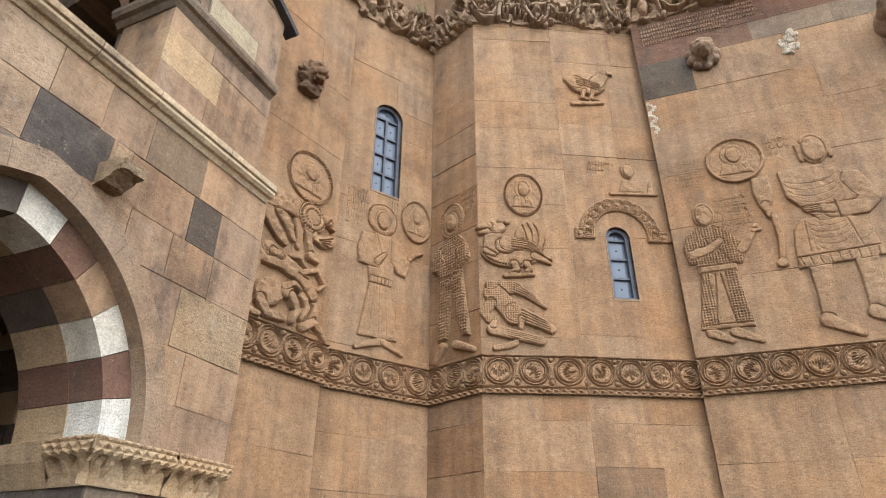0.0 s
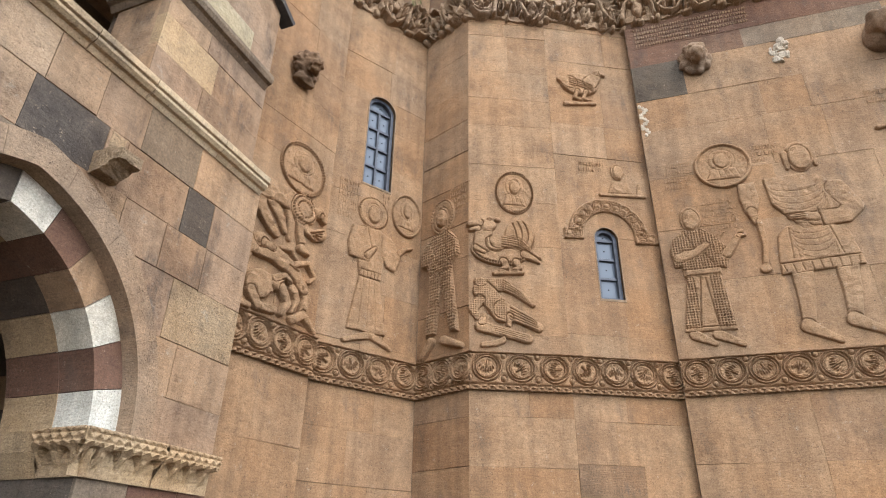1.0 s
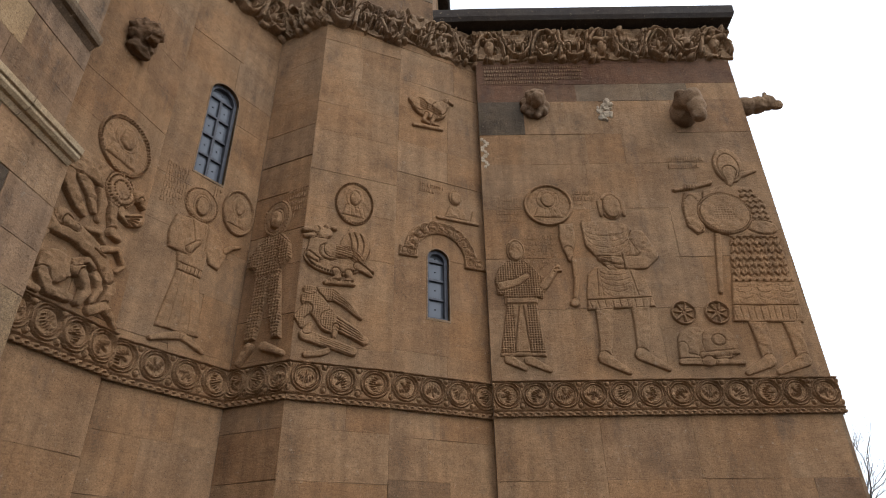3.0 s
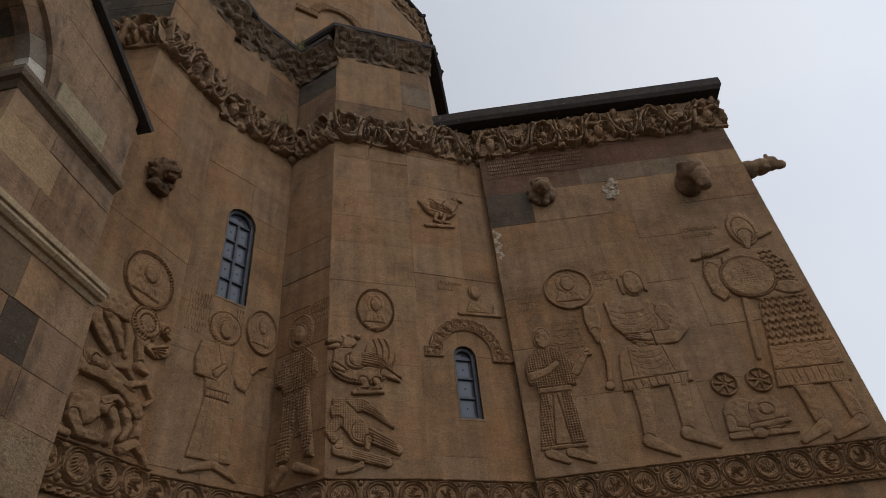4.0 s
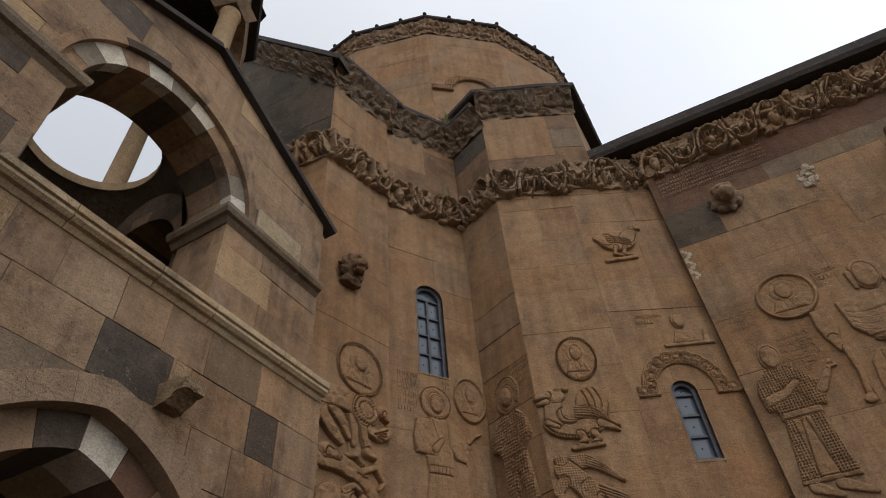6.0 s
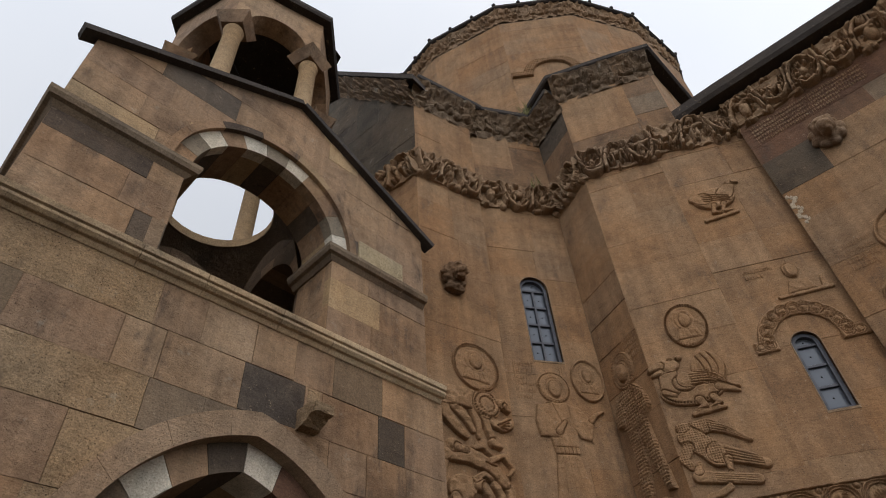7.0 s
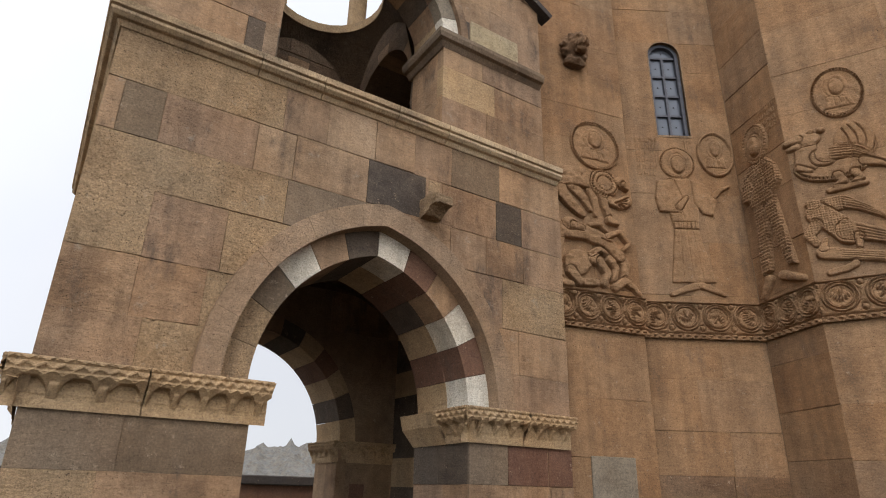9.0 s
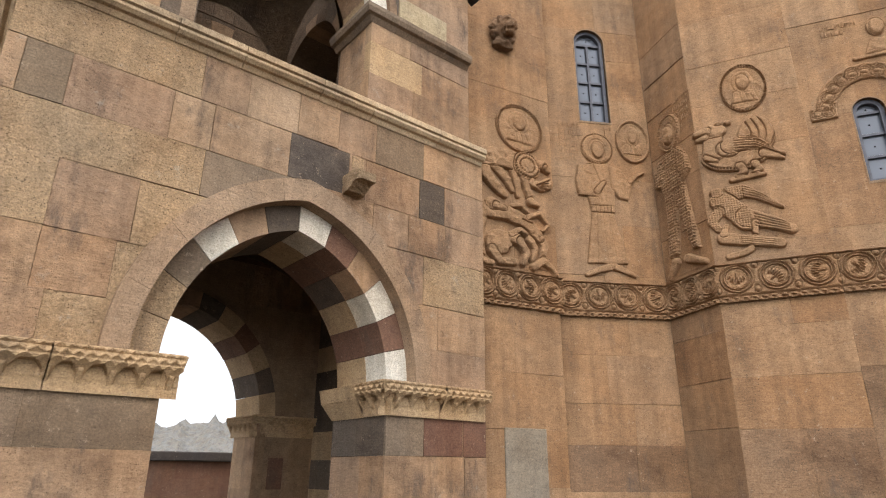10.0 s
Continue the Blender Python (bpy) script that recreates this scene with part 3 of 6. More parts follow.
def vault(name, x0, x1, y0, y1, zs, zt, hole, material, label, n=28, bumpy=0.02):
    """A shallow dome on pendentives over a square bay, seen from below."""
    bm = bmesh.new()
    cx, cy, hx, hy = (x0 + x1) / 2, (y0 + y1) / 2, (x1 - x0) / 2, (y1 - y0) / 2
    k = (zt - zs)
    rings, segs = n, 48
    prev = None
    for i in range(rings + 1):
        f = hole + (1 - hole) * i / rings
        ring = []
        for j in range(segs):
            t = 2 * math.pi * j / segs
            c, s = math.cos(t), math.sin(t)
            sq = 1 / max(abs(c), abs(s))
            rad = f * (1 + (sq - 1) * max(0.0, (f - hole) / (1 - hole)) ** 1.5)
            x, y = rad * c, rad * s
            z = zs + k * math.sqrt(max(0.0, 2 - x * x - y * y)) / math.sqrt(2 - hole * hole)
            z += noise.noise(Vector((x * 3, y * 3, 4.1))) * bumpy + bumpy * 0.6 * noise.noise(Vector((x * 9, y * 9, 1.1)))
            ring.append(bm.verts.new((cx + x * hx, cy + y * hy, z)))
        if prev:
            for j in range(segs):
                bm.faces.new((prev[j], ring[j], ring[(j + 1) % segs], prev[(j + 1) % segs]))
        prev = ring
    bmesh.ops.solidify(bm, geom=bm.faces[:], thickness=0.06)
    return tagged(solid(name, bm, material, smooth=True), label, "vault", kind="structure")


vault("tower_vault", TW_ + 0.3, TX - 0.5, TS + 0.4, TN - 0.1, 2.5, 3.7, 0.02, VAULT, "rubble vault under the tower, coloured dark for the shade there", bumpy=0.05)
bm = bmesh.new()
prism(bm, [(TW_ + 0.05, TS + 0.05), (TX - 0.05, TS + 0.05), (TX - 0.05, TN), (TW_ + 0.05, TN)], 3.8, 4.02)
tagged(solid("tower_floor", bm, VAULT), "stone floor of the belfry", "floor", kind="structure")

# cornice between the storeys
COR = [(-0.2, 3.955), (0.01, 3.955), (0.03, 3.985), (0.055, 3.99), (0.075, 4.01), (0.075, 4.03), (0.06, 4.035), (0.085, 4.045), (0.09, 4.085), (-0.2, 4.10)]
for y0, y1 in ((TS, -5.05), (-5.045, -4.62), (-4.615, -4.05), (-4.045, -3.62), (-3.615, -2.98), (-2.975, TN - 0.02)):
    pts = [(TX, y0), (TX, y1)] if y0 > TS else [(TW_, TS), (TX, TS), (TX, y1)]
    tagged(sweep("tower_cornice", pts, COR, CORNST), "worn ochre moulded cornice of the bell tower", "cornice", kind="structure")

# belfry storey
UX = TX - 0.03
Z_IMP = 4.95
C2 = 1.56
GAB = [(0.0, 4.1), (TL - 0.12, 4.1), (TL - 0.12, 5.80), (C1 - 0.06, 6.62), (0.0, 5.80)]


def belfry(key, p, q, c, open_, label, mat=TOWER, seed=2):
    n = length(p, q)
    gab = [(0.0, 4.1), (n, 4.1), (n, 5.78), (n / 2, 6.60), (0.0, 5.78)] if key != "east" else GAB
    hole = arch(c, 0.72, 5.0, 0.72, 4.0, 12)
    outer = arch(c, 0.80, 5.0, 0.80, 5.0, 12)
    legs = rect(c - 0.66, c + 0.66, 4.0, 5.0)
    pl = minus([gab], hole) if open_ else [gab]
    w = tagged(backing("belfry_wall_" + key, facet(p, q), pl, 0.36), label, "wall", kind="structure")
    r = random.Random(seed)
    courses(w, 0, n, [4.1, 4.42, 4.72, 4.95, 5.25, 5.52, 5.85, 6.15, 6.4, 6.7], r, mat, keep=gab, holes=[outer, legs] if open_ else [], wide=(0.3, 0.7), pick=lambda r2, u, v: (B_ if r2.random() < 0.12 else OCHRE if r2.random() < 0.12 else None))
    if open_:
        tones = [W_, G_, T_, T_, W_, G_, W_, T_, W_, G_, T_]
        arch_stones(w, c, 0.65, 0.65, 0.80, 0.80, 5.0, -0.10, 0.006, tones)
        soff = [OCHRE, T_, B_, T_, T_, B_, OCHRE, T_, B_, T_, G_]
        arch_stones(w, c, 0.655, 0.655, 0.80, 0.80, 5.0, -0.44, -0.105, soff)
        arch_stones(w, c, 0.80, 0.80, 0.87, 0.87, 5.0, -0.05, 0.05, [T_, T_, OCHRE, T_, B_, T_, T_])
    return w


bel_e = belfry("east", (UX, TS), (UX, TN - 0.12), C2, True, "belfry wall with a round arch and a gable")
belfry("south", (TW_, TS), (UX - 0.03, TS), 1.37, True, "side gable wall of the belfry", seed=4)
belfry("west", (TW_, TN), (TW_, TS), TL - C2, False, "far gable wall of the belfry", seed=6)
belfry("north", (UX - 0.03, TN - 0.12), (TW_, TN - 0.12), 1.37, False, "belfry gable wall against the church", seed=8)
VX, VY, VH = -4.01, -4.25, 0.66   # middle and half-width of the inner bay
# belfry inside: the dark rubble tone carries part of the interior shade
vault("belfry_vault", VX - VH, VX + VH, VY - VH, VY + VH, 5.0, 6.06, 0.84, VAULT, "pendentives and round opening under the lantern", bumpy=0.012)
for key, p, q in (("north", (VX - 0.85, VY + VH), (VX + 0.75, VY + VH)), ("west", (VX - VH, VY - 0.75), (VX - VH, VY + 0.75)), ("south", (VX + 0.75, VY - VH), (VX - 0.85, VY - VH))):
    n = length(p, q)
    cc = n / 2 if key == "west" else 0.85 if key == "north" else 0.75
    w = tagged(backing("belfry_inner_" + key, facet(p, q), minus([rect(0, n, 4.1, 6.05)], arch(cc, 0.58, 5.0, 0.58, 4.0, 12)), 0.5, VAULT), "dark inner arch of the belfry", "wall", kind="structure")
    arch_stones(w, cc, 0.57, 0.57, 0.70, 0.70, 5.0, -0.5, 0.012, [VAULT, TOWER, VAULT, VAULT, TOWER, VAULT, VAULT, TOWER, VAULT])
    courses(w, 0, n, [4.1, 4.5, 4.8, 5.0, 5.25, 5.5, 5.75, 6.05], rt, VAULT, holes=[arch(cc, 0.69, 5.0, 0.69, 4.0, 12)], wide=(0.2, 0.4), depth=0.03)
# jambs under the arch
for p, q in (((UX - 0.50, TS + C2 + 0.66), (UX + 0.0, TS + C2 + 0.66)), ((UX + 0.0, TS + C2 - 0.66), (UX - 0.50, TS + C2 - 0.66))):
    w = tagged(backing("belfry_jamb", facet(p, q), [rect(0, 0.49, 4.1, 5.0)], 0.1), "ashlar jamb of the belfry arch", "wall", kind="structure")
    courses(w, 0, 0.495, [4.1, 4.45, 4.75, 5.0], rt, TOWER, wide=(0.5, 0.6), depth=0.05)
IMP = [(-0.1, 4.90), (0.0, 4.90), (0.03, 4.94), (0.06, 4.95), (0.075, 4.985), (0.075, 5.02), (-0.1, 5.03)]
for pts in ([(UX - 0.55, TS + C2 + 0.65), (UX, TS + C2 + 0.65), (UX, TN - 0.14)], [(TW_, TS), (UX, TS), (UX, TS + C2 - 0.65), (UX - 0.55, TS + C2 - 0.65)]):
    tagged(sweep("belfry_impost", pts, IMP, SLATE), "stained moulded string at the foot of the arch", "string course", kind="structure")
# gable copings
gy, gz = TS + C1 - 0.06, 6.62
bm = bmesh.new()
for y0, z0, y1, z1 in ((TS - 0.1, 5.74, gy, gz), (TN - 0.02, 5.74, gy, gz)):
    d = Vector((y1 - y0, z1 - z0)).normalized()
    nn = Vector((-d.y, d.x)) if d.x > 0 else Vector((d.y, -d.x))
    a, b = Vector((y0, z0)), Vector((y1, z1))
    vs = []
    for x in (UX + 0.07, UX - 0.06):
        vs.append([bm.verts.new((x, p.x, p.y)) for p in (a, b, b + nn * 0.055, a + nn * 0.055)])
    f, g = vs
    bm.faces.new(f)
    bm.faces.new(g[::-1])
    for i in range(4):
        bm.faces.new((f[i - 1], f[i], g[i], g[i - 1]))
bmesh.ops.recalc_face_normals(bm, faces=bm.faces)
tagged(solid("gable_coping", bm, ROOFST), "dark stone coping along the belfry gable", "coping", kind="structure")
bm = bmesh.new()
rx, ry = (TX + TW_) / 2, TS + C1 - 0.06
ring_o = [(UX - 0.2, TS, 5.75), (UX - 0.2, gy, 6.6), (UX - 0.2, TN - 0.1, 5.75), (rx, TN - 0.1, 6.6), (TW_, TN - 0.1, 5.75), (TW_, gy, 6.6), (TW_, TS, 5.75), (rx, TS, 6.6)]
ro = [bm.verts.new(p) for p in ring_o]
ri = [bm.verts.new((VX + (p[0] - rx) * 0.66, VY + (p[1] - ry) * 0.54, 6.16)) for p in ring_o]
for i in range(8):
    bm.faces.new((ro[i - 1], ro[i], ri[i], ri[i - 1]))
tagged(solid("belfry_roof", bm, ROOFST), "dark slab roof round the lantern", "roof", kind="structure")


# ---- carving: low relief worked out as a height over a fine grid ----
class Carve:
    """A field of relief heights over a rectangle of wall."""

    def __init__(self, u0, v0, wide, high, res=0.008, flat=0.56):
        self.u0, self.v0, self.res, self.flat = u0, v0, res, flat
        nu, nv = int(wide / res) + 1, int(high / res) + 1
        self.U, self.V = np.meshgrid(u0 + np.arange(nu) * res, v0 + np.arange(nv) * res)
        self.H = np.zeros_like(self.U)

    def lay(self, s, h, edge=0.03, groove=0.007, puff=0.34):
        h = h * self.flat
        soft_ = np.sqrt(np.clip(1 - (1 - np.clip(-s / edge, 0, 1)) ** 2, 0, 1))
        crisp = np.sqrt(np.clip(1 - (1 - np.clip(-s / 0.013, 0, 1)) ** 2, 0, 1))
        top = h * ((1 - puff) * crisp + puff * soft_) * (s < 0)
        dip = 1 - 0.42 * np.exp(-(np.clip(s, 0, None) / groove) ** 2) * (s >= 0)
        self.H = np.where(s < 0, np.maximum(self.H * 0.9, top), self.H * dip)

    def far_ell(self, cx, cy, rx, ry, rot=0.0):
        c, s = math.cos(radians(rot)), math.sin(radians(rot))
        x, y = self.U - cx, self.V - cy
        a, b = (x * c + y * s) / rx, (-x * s + y * c) / ry
        return (np.sqrt(a * a + b * b) - 1) * min(rx, ry)

    def dome(self, cx, cy, rx, ry, h, rot=0.0, edge=None):
        self.lay(self.far_ell(cx, cy, rx, ry, rot), h, edge or min(rx, ry), puff=0.34 if edge else 0.55)

    def far_line(self, x0, y0, x1, y1):
        dx, dy = x1 - x0, y1 - y0
        t = np.clip(((self.U - x0) * dx + (self.V - y0) * dy) / (dx * dx + dy * dy + 1e-9), 0, 1)
        return np.hypot(self.U - x0 - t * dx, self.V - y0 - t * dy), t

    def limb(self, pts, r0, r1, h, edge=None):
        k = len(pts) - 1
        best = None
        for i in range(k):
            d, t = self.far_line(*pts[i], *pts[i + 1])
            s = d - (r0 + (r1 - r0) * (i + t) / k)
            best = s if best is None else np.minimum(best, s)
        self.lay(best, h, edge or max(r0, r1) * 0.8)

    def slab(self, poly, h, edge=0.02):
        if area2(poly) < 0:
            poly = poly[::-1]
        s = None
        for i in range(len(poly)):
            (x0, y0), (x1, y1) = poly[i - 1], poly[i]
            n = math.hypot(x1 - x0, y1 - y0)
            d = -((x1 - x0) * (self.V - y0) - (y1 - y0) * (self.U - x0)) / n
            s = d if s is None else np.maximum(s, d)
        self.lay(s, h, edge)

    def ring(self, cx, cy, rx, ry, wd, h):
        s = np.abs(self.far_ell(cx, cy, rx, ry)) - wd / 2
        self.lay(s, h, wd / 2)

    def beads(self, cx, cy, rx, ry, n, r, depth):
        for i in range(n):
            t = 2 * math.pi * i / n
            d = np.hypot(self.U - cx - rx * math.cos(t), self.V - cy - ry * math.sin(t))
            self.H -= depth * np.exp(-(d / r) ** 2) * (self.H > 0.004)

    def cut(self, pts, wd=0.006, depth=0.012):
        for (x0, y0), (x1, y1) in zip(pts, pts[1:]):
            d, _ = self.far_line(x0, y0, x1, y1)
            self.H = np.where(self.H > 0.006, np.maximum(0.004, self.H - depth * np.exp(-(d / wd) ** 2)), self.H)

    def hatch(self, u0, u1, v0, v1, pitch, depth, slope=1.0):
        m = (self.U > u0) & (self.U < u1) & (self.V > v0) & (self.V < v1) & (self.H > 0.008)
        a = np.sin((self.U + slope * self.V) * 2 * np.pi / pitch)
        b = np.sin((self.U - slope * self.V) * 2 * np.pi / pitch)
        self.H = np.where(m, np.maximum(0.005, self.H - depth * np.clip(a * b, 0, 1)), self.H)

    def rows(self, u0, u1, v0, v1, pitch, depth):
        m = (self.U > u0) & (self.U < u1) & (self.V > v0) & (self.V < v1) & (self.H > 0.008)
        self.H -= np.where(m, depth * np.clip(np.sin(self.V * 2 * np.pi / pitch + 3 * np.sin(self.U * 90) * 0.4), 0, 1), 0)

    def worn(self, amp=0.004, seed=0.0):
        r = np.random.RandomState(int(seed * 10) + 3)
        small = r.normal(0, 1, (self.H.shape[0] // 5 + 3, self.H.shape[1] // 5 + 3))
        big = np.kron(small, np.ones((5, 5)))[: self.H.shape[0], : self.H.shape[1]]
        k = np.ones(5) / 5
        big = np.apply_along_axis(lambda a: np.convolve(a, k, "same"), 0, big)
        big = np.apply_along_axis(lambda a: np.convolve(a, k, "same"), 1, big)
        self.H = np.where(self.H > 0.005, np.maximum(0.003, self.H + amp * big), self.H)

    def mesh(self, name, material, parent, lift=None, label="", everywhere=False, smooth=False):
        H = self.H
        nv, nu = H.shape
        on = H > 0.0025
        cell = on[:-1, :-1] | on[1:, :-1] | on[:-1, 1:] | on[1:, 1:]
        if everywhere:
            cell[:] = True
        used = np.zeros(H.shape, bool)
        for a, b in ((0, 0), (1, 0), (0, 1), (1, 1)):
            used[a:a + nv - 1, b:b + nu - 1] |= cell
        index = np.full(H.shape, -1)
        index[used] = np.arange(used.sum())
        W = np.where(on | everywhere, H, -0.012) + (0 if lift is None else lift(self.U, self.V))
        co = np.stack([self.U[used], self.V[used], W[used]], 1)
        i, j = np.nonzero(cell)
        quads = np.stack([index[i, j], index[i, j + 1], index[i + 1, j + 1], index[i + 1, j]], 1)
        me = bpy.data.meshes.new(name)
        me.from_pydata(co.tolist(), [], quads.tolist())
        ob = finish(name, me, material, None, label, smooth)
        ob.matrix_basis = parent.matrix_basis.copy()
        return ob


def medallion(c, cx, cy, rx, ry, h=0.03, holes=0, bust=True):
    c.dome(cx, cy, rx, ry, h * 0.8, edge=0.02)
    c.H = np.where(c.far_ell(cx, cy, rx * 0.87, ry * 0.87) < 0, h * 0.16, c.H)
    c.ring(cx, cy, rx * 0.94, ry * 0.94, rx * 0.12, h * 1.2)
    if holes:
        c.beads(cx, cy, rx * 0.93, ry * 0.93, holes, 0.008, h * 0.9)
    if bust:
        c.slab([(cx - rx * 0.62, cy - ry * 0.58), (cx + rx * 0.55, cy - ry * 0.62), (cx + rx * 0.42, cy - ry * 0.16), (cx, cy - ry * 0.02), (cx - rx * 0.45, cy - ry * 0.14)], h * 0.75, 0.03)
        c.dome(cx, cy + ry * 0.26, rx * 0.46, ry * 0.46, h * 0.5, edge=0.02)
        c.dome(cx, cy + ry * 0.22, rx * 0.27, ry * 0.34, h * 1.35, edge=rx * 0.2)
        for k in (-1, 0, 1):
            c.cut([(cx + rx * 0.16 * k, cy - ry * 0.16), (cx + rx * 0.26 * k + rx * 0.1, cy - ry * 0.6)], 0.006, h * 0.12)


def beast(c, x, z, s, h, face=1, wing=True, tail=True, stand=0.35):
    """A plain four-footed carved animal; face is the way it looks."""
    f = face
    c.limb([(x - f * 0.30 * s, z), (x + f * 0.22 * s, z + 0.03 * s)], 0.17 * s, 0.19 * s, h)
    for dx, lean in ((-0.34, -0.08), (-0.22, 0.05), (0.18, -0.04), (0.30, 0.10)):
        c.limb([(x + f * dx * s, z - 0.08 * s), (x + f * (dx + lean) * s, z - 0.22 * s), (x + f * (dx + lean * 0.5) * s, z - stand * s)], 0.07 * s, 0.04 * s, h * 0.95)
        c.limb([(x + f * (dx + lean * 0.5) * s, z - stand * s), (x + f * (dx + lean * 0.5 + 0.08) * s, z - (stand + 0.01) * s)], 0.045 * s, 0.03 * s, h)
    c.limb([(x + f * 0.28 * s, z + 0.08 * s), (x + f * 0.38 * s, z + 0.22 * s)], 0.13 * s, 0.10 * s, h * 1.05)
    c.dome(x + f * 0.42 * s, z + 0.26 * s, 0.12 * s, 0.10 * s, h * 1.35)
    c.limb([(x + f * 0.45 * s, z + 0.25 * s), (x + f * 0.57 * s, z + 0.21 * s)], 0.06 * s, 0.045 * s, h * 1.2)
    c.limb([(x + f * 0.36 * s, z + 0.34 * s), (x + f * 0.33 * s, z + 0.41 * s)], 0.03 * s, 0.015 * s, h)
    if wing:
        c.limb([(x + f * 0.12 * s, z + 0.06 * s), (x - f * 0.2 * s, z + 0.12 * s), (x - f * 0.5 * s, z + 0.02 * s)], 0.10 * s, 0.03 * s, h * 1.3)
        for k in range(4):
            c.cut([(x + f * 0.05 * s, z + (0.12 - k * 0.035) * s), (x - f * 0.22 * s, z + (0.16 - k * 0.035) * s), (x - f * 0.48 * s, z + (0.05 - k * 0.02) * s)], 0.006, h * 0.35)
    if tail:
        c.limb([(x - f * 0.42 * s, z + 0.05 * s), (x - f * 0.52 * s, z + 0.22 * s), (x - f * 0.42 * s, z + 0.36 * s), (x - f * 0.33 * s, z + 0.30 * s)], 0.05 * s, 0.03 * s, h * 0.9)


def rosette(c, x, z, r, h, n=6):
    c.ring(x, z, r, r, r * 0.18, h)
    for i in range(n):
        t = math.pi * 2 * i / n + 0.3
        c.limb([(x, z), (x + 0.8 * r * math.cos(t), z + 0.8 * r * math.sin(t))], r * 0.13, r * 0.1, h * 0.8)


# vine scroll band round the whole wall
def vine_band(key, u1, seed):
    c = Carve(0.0, Z_BAND - 0.005, u1, Z_BTOP - Z_BAND + 0.02, 0.0058, flat=0.95)
    n = max(2, round(u1 / 0.265))
    p = u1 / n
    mid = Z_BAND + 0.195
    c.H[:] = np.where((c.V > Z_BAND + 0.045), 0.021, 0.030)
    for i in range(n):
        x = (i + 0.5) * p
        c.ring(x, mid, 0.120, 0.118, 0.016, 0.048)
        c.ring(x, mid, 0.094, 0.092, 0.013, 0.044)
        turn = (i * 2.4 + seed) % 6.28
        for k in range(7):
            q = (k - 3) / 3
            px, pz = 0.056 * q, 0.030 * (1 - q * q) - 0.012
            c.dome(x + px * math.cos(turn) - pz * math.sin(turn), mid + px * math.sin(turn) + pz * math.cos(turn), 0.009, 0.034 - 0.012 * abs(q), 0.042, rot=math.degrees(turn) - 24 * q)
        c.limb([(x - 0.05 * math.sin(turn) * -1, mid - 0.05 * math.cos(turn)), (x, mid)], 0.008, 0.006, 0.044)
        for zz in (mid + 0.1, mid - 0.1):
            c.dome(i * p, zz, 0.022, 0.026, 0.042)
            c.dome(i * p + p, zz, 0.022, 0.026, 0.042)
    c.slab([(-1, Z_BTOP - 0.016), (u1 + 1, Z_BTOP - 0.016), (u1 + 1, Z_BTOP + 0.004), (-1, Z_BTOP + 0.004)], 0.046, 0.01)
    c.slab([(-1, Z_BAND + 0.045), (u1 + 1, Z_BAND + 0.045), (u1 + 1, Z_BAND + 0.058), (-1, Z_BAND + 0.058)], 0.048, 0.006)
    rope = (c.V < Z_BAND + 0.04)
    c.H += np.where(rope, 0.014 * np.sin(c.U * 2 * np.pi / 0.07) * np.sign(np.sin((c.V - Z_BAND) * 2 * np.pi / 0.042)), 0)
    c.H[c.V > Z_BTOP + 0.006] = 0
    c.worn(0.0035, seed)
    ob = c.mesh("vine_band", CARVED, WALLS[key])
    return tagged(ob, "carved vine scroll band of linked roundels on the tuff wall", "frieze", kind="structure")


LEN = dict(pier_face=length(A0, AB), niche_west=length(B0, BC), niche_east=length(BC, CD), buttress_face=length(CD, DE), bay=length(DE, EF), main=FR, east=1.0)
for i, (key, n) in enumerate(LEN.items()):
    vine_band(key, n + (0.03 if key in ("pier_face", "niche_east", "main") else 0), i)


